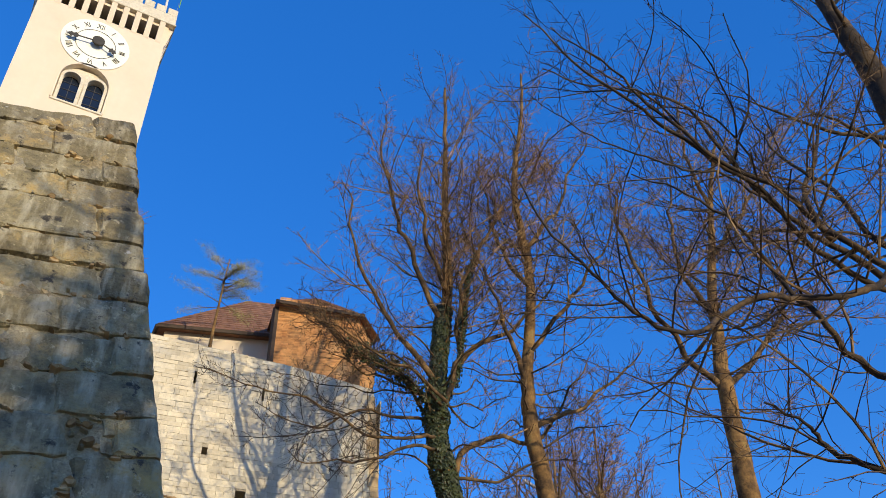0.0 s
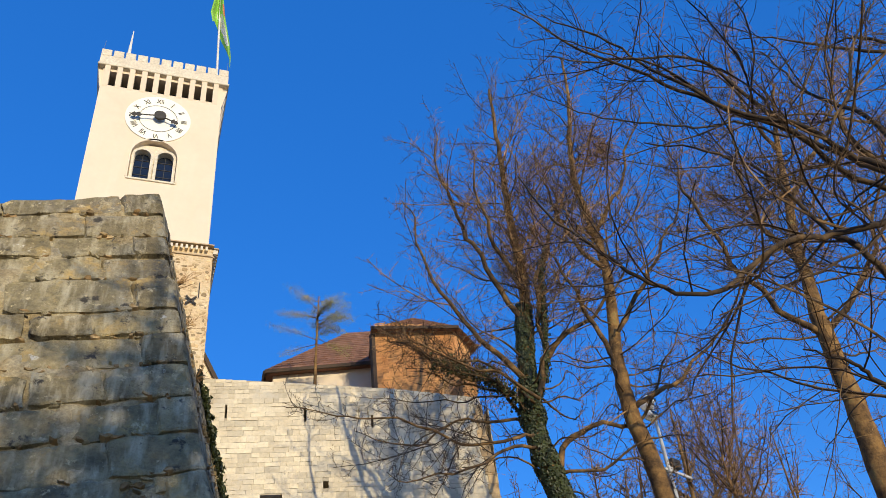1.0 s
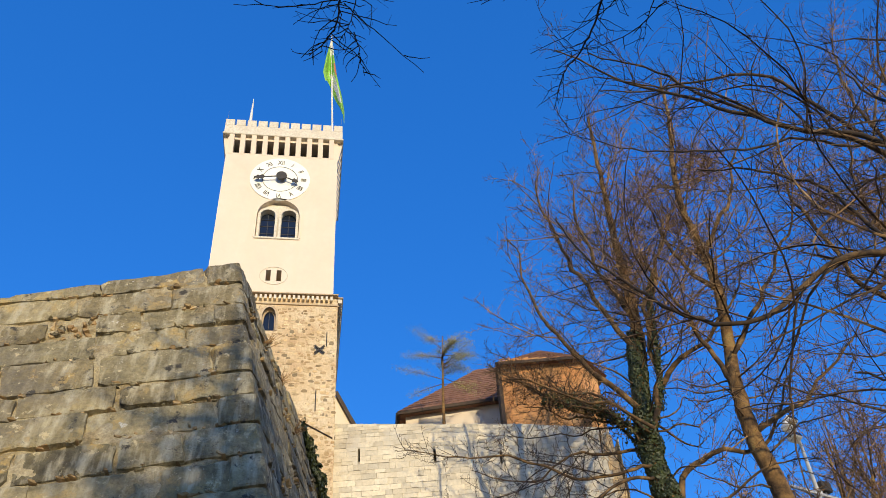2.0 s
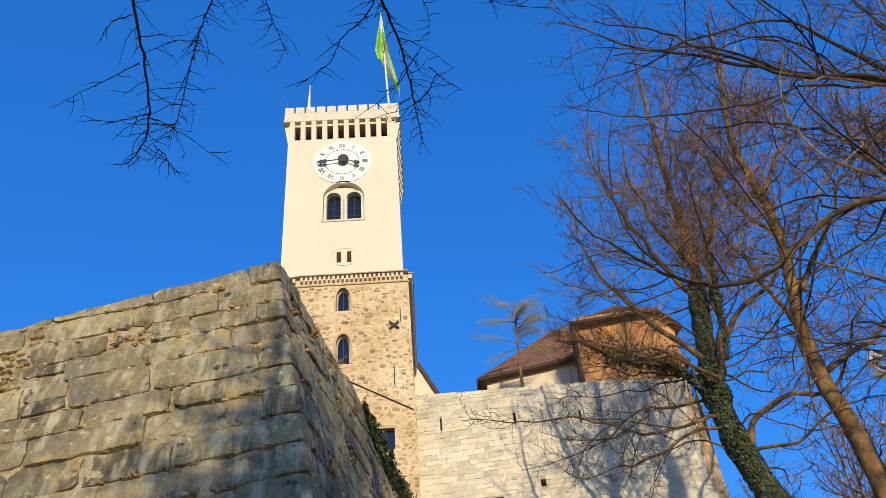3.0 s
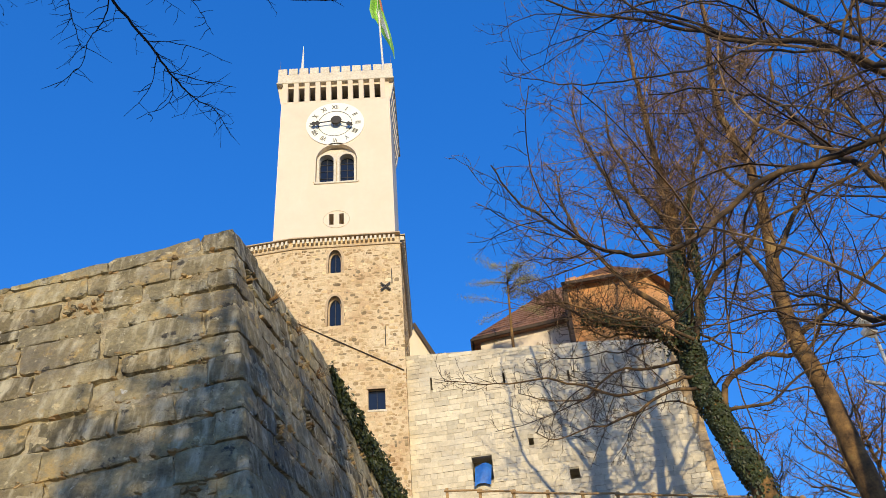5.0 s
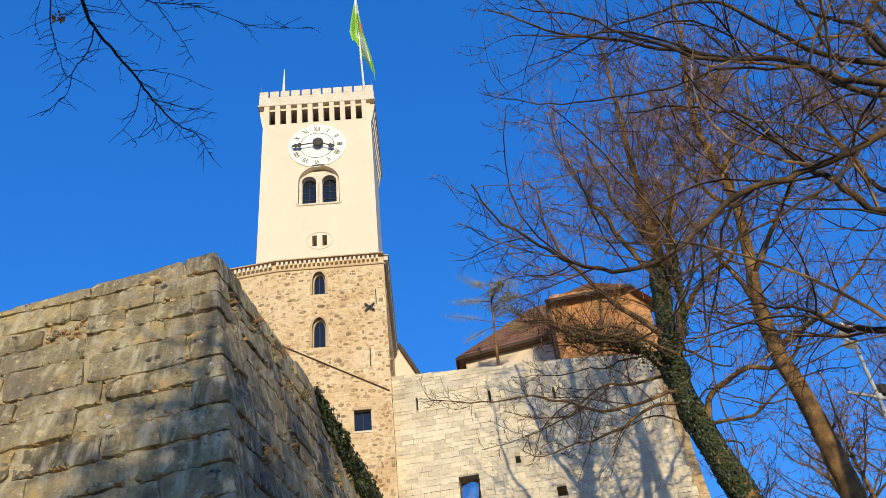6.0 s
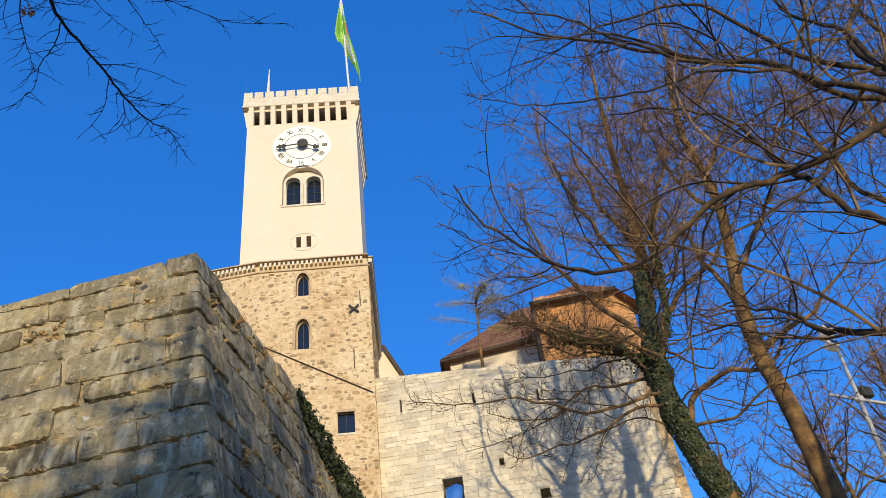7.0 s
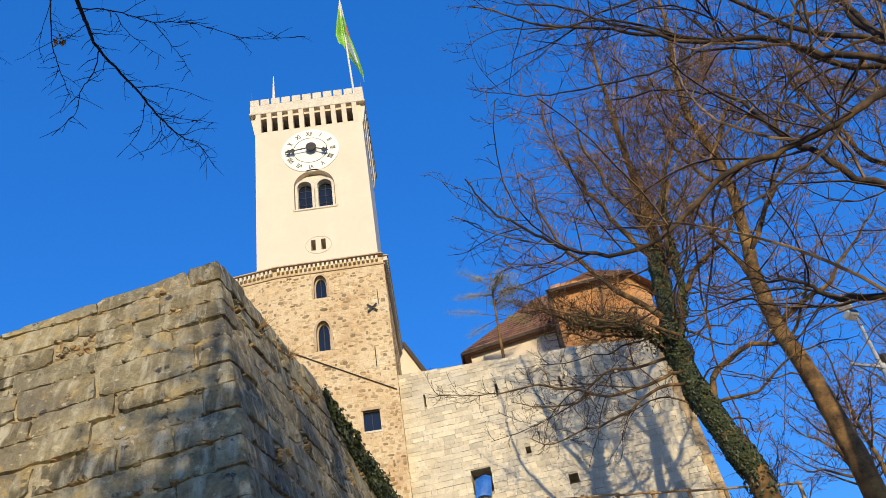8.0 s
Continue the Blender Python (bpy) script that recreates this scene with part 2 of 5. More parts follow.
def arch(cx, hw, z0, zs, top=None, n=12):
    """Outline of an arched opening: half width hw, sill z0, springing zs; top lifts a pointed crown."""
    rise = (top - zs) if top else hw
    pts = [(cx - hw, z0), (cx + hw, z0)]
    for i in range(n + 1):
        w = math.pi * i / n
        x, z = math.cos(w), math.sin(w)
        if top:
            z = z ** 0.85 * (1 - 0.12 * (1 - abs(2 * i / n - 1)) * 0)
        pts.append((cx + hw * x, zs + rise * z))
    return pts


def arch_band(cx, hw, z0, zs, wide, top=None, n=12):
    """Outline of the moulding round an arched opening."""
    outer = arch(cx, hw + wide, z0, zs, (top + wide) if top else None, n)
    inner = arch(cx, hw, z0, zs, top, n)
    return outer[1:] + [outer[0]] + [inner[0]] + inner[:1:-1] + [inner[1]]


def frustum(U, V, N, o, w, h, d, c, rnd):
    """A dressed stone: its back at o, its face d proud, edges chamfered by c, corners uneven."""
    j = lambda s: rnd.uniform(-s, s)
    out = [(0, 0), (w, 0), (w, h), (0, h)]
    base = [(u + j(c * 0.8), v + j(c * 0.9)) for u, v in out]
    face = [(u + (c if u == 0 else -c), v + (c if v == 0 else -c)) for u, v in base]
    vs = [o + U * u + V * v for u, v in base] + [o + U * u + V * v + N * (d * 0.6) for u, v in base] + [o + U * u + V * v + N * (d + j(d * 0.35)) for u, v in face]
    fs = [(i, (i + 1) % 4, (i + 1) % 4 + 4, i + 4) for i in range(4)] + [(i + 4, (i + 1) % 4 + 4, (i + 1) % 4 + 8, i + 8) for i in range(4)] + [(8, 9, 10, 11)]
    return vs, fs


# ---------------------------------------------------------------- ground
def hill(x, y):
    """Height of the slope: low by the path, steep up to the castle wall, falling off to the east."""
    s = min(max((y + 31) / 29.5, 0), 1)
    z = -0.6 + 12.2 * s ** 1.08
    z -= max(0, x - 8) * 0.14 * s + max(0, -x - 4) * 0.02
    if y > 6:
        z -= (y - 6) * 0.15
    z -= max(0, abs(x) - 40) * 0.12
    return max(z, -14) + 0.12 * noise.noise(Vector((x * 0.3, y * 0.3, 0)))


g = Mesh()
gx = [-3000, -800, -250, -100] + [-60 + 2 * i for i in range(71)] + [120, 300, 900, 3000]
gy = [-3000, -800, -250, -100] + [-60 + 2 * i for i in range(61)] + [100, 250, 900, 3000]
g.add([(x, y, hill(x, y)) for y in gy for x in gx],
      [(j * len(gx) + i, j * len(gx) + i + 1, (j + 1) * len(gx) + i + 1, (j + 1) * len(gx) + i) for j in range(len(gy) - 1) for i in range(len(gx) - 1)])
tagged(part("ground", g, M_GROUND, smooth=True), "leaf-strewn earth slope rising to the castle wall", "ground", kind="structure")


# ---------------------------------------------------------------- castle tower
tower = thing("clock_tower", "tall castle clock tower, cream render above ochre rubble stone", "tower", (0, 0, 8))
X0, X1, DEPTH = -3.14, 2.88, 6.2

body = Mesh().box(X0, X1, 0, DEPTH, 26.4, 38.2)
cut = Mesh()
for i in range(9):
    x = -2.79 + 0.606 * i
    cut.box(x, x + 0.335, -0.5, 0.9, 36.44, 37.5)
cut.prism(arch(-0.05, 1.08, 30.42, 31.95), -0.4, 0.52)
for x in (-0.40, 0.11):
    cut.box(x, x + 0.235, -0.4, 1.9, 27.62, 28.3)
adopt(part("shaft", carve(body, cut, M_CREAM), M_CREAM), tower)
# Back and jamb sheets with painted-in darkness, as the sun reaches inside.
adopt(part("gallery_lining", Mesh().box(X0 + 0.3, X1 - 0.3, 0.895, 1.0, 36.3, 37.7), M_INSIDE), tower)
for i in range(9):
    x = -2.79 + 0.606 * i
    adopt(part("opening_jamb", Mesh().box(x + 0.001, x + 0.012, 0.25, 0.9, 36.45, 37.49), M_INSIDE), tower)
    adopt(part("opening_jamb", Mesh().box(x + 0.323, x + 0.334, 0.25, 0.9, 36.45, 37.49), M_INSIDE), tower)

# double window with its mouldings
plate = Mesh().box(-1.12, 1.02, 0.28, 0.54, 30.40, 32.9)
cut = Mesh()
for cx in (-0.58, 0.485):
    cut.prism(arch(cx, 0.365, 30.56, 32.03), 0.1, 0.7)
plate = carve(plate, cut, M_TRIM)
win = adopt(part("double_window", plate, M_TRIM), tower)
for cx in (-0.58, 0.485):
    part("arch_moulding", Mesh().prism(arch_band(cx, 0.375, 30.5, 32.03, 0.13), 0.08, 0.278), M_TRIM, win)
    part("pane", Mesh().box(cx - 0.37, cx + 0.37, 0.44, 0.455, 30.5, 32.45), M_GLASS, win)
    part("glazing_bar", Mesh().box(cx - 0.015, cx + 0.015, 0.41, 0.438, 30.56, 32.38), M_IRON, win)
    for z in (31.0, 31.5, 31.95):
        part("glazing_bar", Mesh().box(cx - 0.36, cx + 0.36, 0.412, 0.436, z, z + 0.025), M_IRON, win)
part("sill", Mesh().box(-1.2, 1.1, -0.06, 0.0, 30.30, 30.42, 0.02), M_TRIM, win)
part("outer_moulding", Mesh().prism(arch_band(-0.05, 1.08, 30.42, 31.95, 0.1), -0.05, 0.0), M_CREAM, win)

# slit pair inside a drawn oval
# Slit backs use the same shade-dark colour.
for x in (-0.40, 0.11):
    adopt(part("slit_lining", Mesh().box(x, x + 0.235, 1.86, 1.9, 27.6, 28.34), M_INSIDE), tower)
ring = Mesh()
oval = [(-0.02 + 0.66 * math.cos(2 * math.pi * i / 40), -0.012, 27.95 + 0.54 * math.sin(2 * math.pi * i / 40)) for i in range(41)]
ring.tube(oval, [0.018] * 41, 5, False)
adopt(part("oval_moulding", ring, M_TRIM), tower)

# clock
CX, CZ, CR = -0.13, 34.55, 1.58
face = Mesh()
rim = [(CX + CR * math.cos(2 * math.pi * i / 64), CZ + CR * math.sin(2 * math.pi * i / 64)) for i in range(64)]
face.prism(rim, -0.05, 0.0)
clock = adopt(part("clock_face", face, M_CLOCK), tower)


def numeral(text, hour):
    cu = bpy.data.curves.new("numeral", "FONT")
    cu.body, cu.size, cu.align_x, cu.align_y, cu.extrude = text, 0.42, "CENTER", "CENTER", 0.008
    ob = new("numeral", cu)
    bpy.context.view_layer.update()
    me = bpy.data.meshes.new_from_object(ob.evaluated_get(bpy.context.evaluated_depsgraph_get()))
    bpy.data.objects.remove(ob)
    me.materials.clear()
    me.materials.append(M_IRON)
    w = radians(90 - 30 * hour)
    m = Matrix.Translation((CX + 1.23 * math.cos(w), -0.062, CZ + 1.23 * math.sin(w))) @ Matrix.Rotation(-w + math.pi / 2, 4, "Y") @ Matrix.Rotation(math.pi / 2, 4, "X") @ Matrix.Diagonal((0.72, 1, 1, 1))
    me.transform(m)
    part("numeral", me, M_IRON, clock)


for hour, text in enumerate("I II III IIII V VI VII VIII IX X XI XII".split(), 1):
    numeral(text, hour)
circ = Mesh().tube([(CX + 0.92 * math.cos(2 * math.pi * i / 48), -0.058, CZ + 0.92 * math.sin(2 * math.pi * i / 48)) for i in range(49)], [0.014] * 49, 5, False)
part("minute_ring", circ, M_IRON, clock)


def hand(angle, length, tail, wide):
    """A clock hand with a leaf-shaped tip and a round boss, angle in degrees clockwise from twelve."""
    shape = [(-0.035, -tail), (0.035, -tail), (0.03, length * 0.62), (wide, length * 0.70), (wide * 0.5, length * 0.8), (wide * 0.9, length * 0.86), (0, length), (-wide * 0.9, length * 0.86), (-wide * 0.5, length * 0.8), (-wide, length * 0.70), (-0.03, length * 0.62)]
    m = Matrix.Translation((CX + 0.08, 0, CZ)) @ Matrix.Rotation(radians(angle), 4, "Y")
    part("hand", Mesh().prism(shape, -0.30, -0.27, m), M_IRON, clock)


hand(263, 1.42, 0.3, 0.17)
hand(113, 0.98, 0.2, 0.17)
hub = Mesh()
hub.prism([(CX + 0.08 + 0.28 * math.cos(2 * math.pi * i / 24), CZ + 0.28 * math.sin(2 * math.pi * i / 24)) for i in range(24)], -0.36, -0.24)
part("hub", hub, M_IRON, clock)
part("axle", Mesh().tube([(CX + 0.08, -0.25, CZ), (CX + 0.08, -0.04, CZ)], [0.06, 0.06], 8), M_IRON, clock)

# gallery: corbels, ledge, parapet with merlons
for i in range(10):
    x = -3.06 + 0.606 * i
    b = Mesh().add([(x, 0.0, 36.3), (x + 0.27, 0.0, 36.3), (x + 0.27, -0.03, 36.4), (x, -0.03, 36.4), (x, 0, 37.7), (x + 0.27, 0, 37.7), (x + 0.27, -0.22, 37.7), (x, -0.22, 37.7)],
                   [(0, 1, 2, 3), (3, 2, 6, 7), (4, 7, 6, 5), (0, 3, 7, 4), (1, 5, 6, 2)])
    adopt(part("corbel", b, M_CREAM), tower)
for side, xs in ((1, X1), (-1, X0)):
    for i in range(10):
        y = 0.1 + 0.62 * i
        b = Mesh().add([(xs, y, 36.3), (xs, y + 0.27, 36.3), (xs + side * 0.06, y + 0.27, 36.45), (xs + side * 0.06, y, 36.45), (xs, y, 37.7), (xs, y + 0.27, 37.7), (xs + side * 0.26, y + 0.27, 37.7), (xs + side * 0.26, y, 37.7)],
                       [(0, 1, 2, 3), (3, 2, 6, 7), (4, 7, 6, 5), (0, 3, 7, 4), (1, 5, 6, 2)])
        adopt(part("corbel", b, M_CREAM), tower)
adopt(part("gallery_ledge", Mesh().box(X0 - 0.30, X1 + 0.30, -0.26, DEPTH + 0.25, 37.7, 37.84, 0.03), M_TRIM), tower)
adopt(part("parapet", Mesh().box(X0 - 0.24, X1 + 0.24, -0.2, 0.12, 37.84, 38.45), M_TRIM), tower)
adopt(part("parapet", Mesh().box(X1 - 0.06, X1 + 0.24, 0.12, DEPTH + 0.2, 37.84, 38.45), M_TRIM), tower)
adopt(part("parapet", Mesh().box(X0 - 0.24, X0 + 0.06, 0.12, DEPTH + 0.2, 37.84, 38.45), M_TRIM), tower)
adopt(part("parapet", Mesh().box(X0 + 0.06, X1 - 0.06, DEPTH - 0.1, DEPTH + 0.2, 37.84, 38.45), M_TRIM), tower)
for i in range(11):
    x = X0 - 0.24 + i * 0.599
    adopt(part("merlon", Mesh().box(x, x + 0.5, -0.2, 0.12, 38.45, 38.95, 0.02), M_TRIM), tower)
    for xs in (X0 - 0.24, X1 - 0.06):
        if i:
            adopt(part("merlon", Mesh().box(xs, xs + 0.3, x + 3.3 - 0.2, x + 3.3 + 0.31, 38.45, 38.95, 0.02), M_TRIM), tower)

# lower masonry body
PLAN = [(-2.1, -0.1), (3.1, -0.1), (3.1, 13.0), (-7.0, 13.0), (-7.0, 0.75)]
low = Mesh()
n = len(PLAN)
low.add([(x, y, 2.0) for x, y in PLAN] + [(x, y, 26.62) for x, y in PLAN], [tuple(range(n - 1, -1, -1)), tuple(range(n, 2 * n))] + [(i, (i + 1) % n, (i + 1) % n + n, i + n) for i in range(n)])
A1, A2 = arch(-0.06, 0.32, 24.62, 25.3, 25.95), arch(-0.06, 0.33, 21.68, 22.6, 23.3)
cut = Mesh().prism(A1, -0.5, 0.35).prism(A2, -0.5, 0.35).box(1.42, 2.16, -0.5, 0.3, 17.36, 18.34)
adopt(part("masonry_core", carve(low, cut, M_RUBBLE_BED), M_RUBBLE_BED), tower)
for a, z0, zs, top, hw in ((A1, 24.62, 25.3, 25.95, 0.32), (A2, 21.68, 22.6, 23.3, 0.33)):
    w = adopt(part("pointed_window", Mesh().prism(arch_band(-0.06, hw, z0, zs, 0.11, top), -0.135, 0.0), M_SANDTRIM), tower)
    part("pane", Mesh().prism(arch(-0.06, hw + 0.02, z0, zs, top), 0.2, 0.21), M_GLASS, w)
    part("inner_frame", Mesh().prism(arch_band(-0.06, hw - 0.07, z0, zs, 0.07, top - 0.07), 0.12, 0.195), M_SANDTRIM, w)
    part("glazing_bar", Mesh().box(-0.075, -0.045, 0.16, 0.19, z0, top - 0.05), M_IRON, w)
w = adopt(part("square_window", Mesh().box(1.38, 2.20, -0.13, 0.0, 17.26, 17.36, 0.01), M_TRIM), tower)
part("lintel", Mesh().box(1.35, 2.23, -0.14, 0.0, 18.34, 18.48, 0.01), M_SANDTRIM, w)
part("pane", Mesh().box(1.42, 2.16, 0.1, 0.11, 17.34, 18.36), M_GLASS, w)
part("glazing_bar", Mesh().box(1.78, 1.80, 0.075, 0.099, 17.36, 18.34), M_IRON, w)

# dentil cornice along the three visible sides
for (ax, ay), (bx, by) in ((PLAN[4], PLAN[0]), (PLAN[0], PLAN[1]), (PLAN[1], PLAN[2])):
    d = Vector((bx - ax, by - ay, 0))
    L = d.length
    d.normalize()
    m = Matrix.Translation((ax, ay, 0)) @ Matrix(((d.x, -d.y, 0, 0), (d.y, d.x, 0, 0), (0, 0, 1, 0), (0, 0, 0, 1)))
    adopt(part("cornice", Mesh().box(-0.02, L + 0.02, -0.26, 0.4, 26.62, 26.68, 0, m), M_SANDTRIM), tower)
    adopt(part("cornice_fillet", Mesh().box(0, L, -0.07, 0.3, 26.12, 26.2, 0, m), M_SANDTRIM), tower)
    for i in range(int(L / 0.22)):
        adopt(part("dentil", Mesh().box(i * 0.22, i * 0.22 + 0.11, -0.21, 0.02, 26.34, 26.56, 0, m), M_TRIM), tower)
# sloped pent roof behind the left part of the cornice
adopt(part("pent_roof", Mesh().add([(-7, 0.85, 26.7), (-3.14, 0.2, 26.7), (-3.14, 4, 28.2), (-7, 5, 28.2)], [(0, 1, 2, 3)]), M_TILE), tower)
# diagonal string line, anchor cross and iron bars
m = Matrix.Translation((-1.76, -0.17, 21.9)) @ Matrix.Rotation(math.atan2(2.76, 4.8), 4, "Y")
adopt(part("sloping_drip_ledge", Mesh().box(-1.6, 5.52, -0.02, 0.06, -0.018, 0.018, 0.01, m), M_DARKWOOD), tower)
for a in (42, -42):
    m = Matrix.Translation((2.33, -0.22, 23.6)) @ Matrix.Rotation(radians(a), 4, "Y")
    adopt(part("wall_anchor", Mesh().box(-0.3, 0.3, -0.03, 0.03, -0.04, 0.04, 0.01, m), M_IRON), tower)
adopt(part("iron_bar", Mesh().box(2.62, 2.66, -0.2, -0.16, 23.8, 24.6), M_IRON), tower)
adopt(part("iron_bar", Mesh().box(2.23, 2.27, -0.2, -0.16, 20.45, 21.45), M_IRON), tower)

# flag staff, flag, short staff
tagged(part("flag_pole", Mesh().tube([(2.6, 1.0, 38.2), (2.45, 1.0, 43), (2.28, 1.0, 49.2)], [0.07, 0.06, 0.03], 8), M_WHITE), "white flag pole on the tower gallery", "flag pole")
FLAG_LINE = [(2.30, 48.7), (2.24, 46.9), (2.28, 45.2), (2.62, 43.4), (2.88, 42.1), (3.08, 41.0)]
FLAG_HALF = [0.04, 0.25, 0.44, 0.46, 0.36, 0.16]
fm, fw, fr, fs_ = Mesh(), Mesh(), Mesh(), Mesh()


def flag_point(a, b):
    """Limp cloth: a across its folds, b down its length."""
    b *= 0.50 + 0.50 * min(1, max(0, (a - 0.3) / 0.25)) ** 1.3
    i = min(int(b * 5), 4)
    k = b * 5 - i
    x, z = [FLAG_LINE[i][q] * (1 - k) + FLAG_LINE[i + 1][q] * k for q in (0, 1)]
    h = FLAG_HALF[i] * (1 - k) + FLAG_HALF[i + 1] * k
    w = 2 * a - 1
    return Vector((x + h * w, 0.92 - 0.30 * math.sin(2.6 * math.pi * a + 3 * b) * min(1, 3 * b), z - 0.75 * (w + 0.2) ** 2 * h + 0.25 * w * h))


NA, NB = 28, 36
grid = [[flag_point(i / NA, j / NB) for i in range(NA + 1)] for j in range(NB + 1)]
for j in range(NB):
    for i in range(NA):
        a, b = (i + 0.5) / NA, (j + 0.5) / NB
        if 0.30 < b < 0.45 and 0.78 < a < 0.95:
            mm = fr
        elif b < 0.2:
            mm = fw
        elif 0.42 < b < 0.8 and 0.45 + 0.3 * (b - 0.42) < a < 0.72:
            mm = fs_
        else:
            mm = fm
        mm.add([grid[j][i], grid[j][i + 1], grid[j + 1][i + 1], grid[j + 1][i]], [(0, 1, 2, 3)])
flag = thing("flag", "limp green and white flag hanging from its pole", "flag", (2.4, 1, 44))
adopt(part("white_tip", fw, M_FLAGWHITE, label="white cloth tip"), flag)
adopt(part("white_fold", fs_, M_FLAGWHITE, label="white cloth fold"), flag)
adopt(part("green_field", fm, M_GREEN, label="bright green cloth field"), flag)
adopt(part("red_mark", fr, M_RED, label="small red mark"), flag)
tagged(part("short_staff", Mesh().tube([(-2.1, 0.3, 38.2), (-2.1, 0.3, 39.6), (-2.08, 0.3, 41.4)], [0.1, 0.09, 0.02], 8), M_WHITE), "short white tapered staff on the tower parapet", "staff")
for x in (X0 - 0.15, X1 + 0.15):
    tagged(part("lightning_rod", Mesh().tube([(x, -0.1, 38.9), (x, -0.1, 39.7)], [0.015, 0.008], 5), M_STEEL), "thin metal lightning rod on a merlon", "rod", "lightning rods")

# ---------------------------------------------------------------- curtain wall
CU = Vector((1, -0.17, 0)).normalized()
CN = Vector((-0.17, -1, 0)).normalized()
CO = Vector((3.12, 0.42, 0))
CLEN = 11.75
UP = Vector((0, 0, 1))
CM = Matrix.Translation(CO) @ Matrix(((CU.x, -CN.x, 0, 0), (CU.y, -CN.y, 0, 0), (0, 0, 1, 0), (0, 0, 0, 1)))


def wall_top(u):
    return 20.15 - 0.075 * u if u < 8.2 else 19.53 - 0.13 * (u - 8.2)


curtain = thing("curtain_wall", "pale limestone ashlar castle wall with slits and a window hole", "castle wall", (8, -1, 10))
steps = [i * 0.8 for i in range(14)] + [CLEN]
cw = Mesh()
cw.prism([(0, 4.0), (CLEN + 1.0, 4.0), (CLEN, 18.9)] + [(u, wall_top(u)) for u in reversed(steps)], 0.0, 1.6, CM)
HOLES = [(2.55, 3.40, 13.9, 14.95), (6.45, 6.85, 13.5, 13.9), (4.98, 5.2, 15.15, 15.45)]
SLITS = [(1.02, 1.12, 18.28, 18.88), (4.22, 4.32, 18.05, 18.62), (7.0, 7.1, 17.75, 18.3)]
cut = Mesh()
for u0, u1, z0, z1 in HOLES + SLITS:
    cut.box(u0, u1, -0.5, 0.75, z0, z1, 0, CM)
adopt(part("wall_core", carve(cw, cut, M_JOINT), M_JOINT), curtain)
M_QUOIN = material("golden_sandstone_quoin", [(0.3, (0.50, 0.34, 0.17)), (0.5, (0.66, 0.48, 0.26)), (0.75, (0.76, 0.60, 0.37))], 1.4, 10, 0.9, 0.6, vary=0.25, streak=((0.40, 0.25, 0.12), (3.5, 3.5, 0.3)))
for k in range(24):
    z0_ = 18.7 - 0.4 * k
    edge_u = CLEN + 0.03 + (18.9 - z0_) * 0.0671
    wide = 0.42 if k % 2 else 0.33
    adopt(part("quoin", Mesh().prism([(edge_u - wide, z0_ - 0.39), (edge_u + 0.026, z0_ - 0.39), (edge_u, z0_), (edge_u - wide - 0.02, z0_)], -0.06, 0.2, CM), M_QUOIN), curtain)

# ---------------------------------------------------------------- roofed building behind the wall
house = thing("roofed_building", "low castle building with brown hipped tile roof", "building", (9, 6, 19))
EV = [(6.5, 5.9, 24.0), (11.9, 4.1, 24.0), (17.6, 5.2, 24.0), (17.2, 12.5, 24.0), (7.0, 12.5, 24.0)]
inn = [(6.95, 6.2), (11.9, 4.55), (17.2, 5.6), (16.8, 12.1), (7.4, 12.1)]
b = Mesh()
b.add([(x, y, 10) for x, y in inn] + [(x, y, 23.95) for x, y in inn], [(i, (i + 1) % 5, (i + 1) % 5 + 5, i + 5) for i in range(5)] + [(5, 6, 7, 8, 9)])
adopt(part("wall", b, M_CREAM), house)
R1, R2 = (11.2, 7.6, 27.8), (15.5, 7.8, 28.7)
rf = Mesh()
rf.add(EV + [R1, R2], [(0, 1, 5), (1, 6, 5), (1, 2, 6), (2, 3, 6), (3, 4, 5, 6), (4, 0, 5)])
rf.add([(x, y, z - 0.12) for x, y, z in EV], [(4, 3, 2, 1, 0)])
adopt(part("roof", rf, M_TILE), house)
for a, c in zip(EV, EV[1:] + EV[:1]):
    adopt(part("eave_board", Mesh().tube([(a[0], a[1], a[2] - 0.08), (c[0], c[1], c[2] - 0.08)], [0.11, 0.11], 4), M_DARKWOOD), house)


def tile_rows(parent, a, c, top_a, top_c, rows, per):
    """Overlapping tiles laid in rows up a roof slope, as one mesh."""
    a, c, top_a, top_c = [Vector(p) for p in (a, c, top_a, top_c)]
    nrm = (c - a).cross(top_a - a).normalized()
    m_ = Mesh()
    for r in range(rows):
        p0, p1 = a.lerp(top_a, r / rows), c.lerp(top_c, r / rows)
        q0, q1 = a.lerp(top_a, (r + 1.15) / rows), c.lerp(top_c, (r + 1.15) / rows)
        k = max(1, int((p1 - p0).length / per))
        for i in range(k):
            u, v = (i + 0.04) / k, (i + 0.96) / k
            lo, hi = nrm * 0.05, nrm * 0.02
            m_.add([p0.lerp(p1, u) + lo, p0.lerp(p1, v) + lo, q0.lerp(q1, v) + hi, q0.lerp(q1, u) + hi, p0.lerp(p1, u), p0.lerp(p1, v)], [(0, 1, 2, 3), (4, 5, 1, 0)])
    ob = adopt(part("roof_tiles", m_, M_TILE), parent)
    tagged(ob, kind="stuff")


tile_rows(house, EV[0], EV[1], R1, (11.25, 7.6, 27.8), 16, 0.3)
tile_rows(house, EV[1], (11.95, 4.1, 24), R1, R2, 16, 0.3)

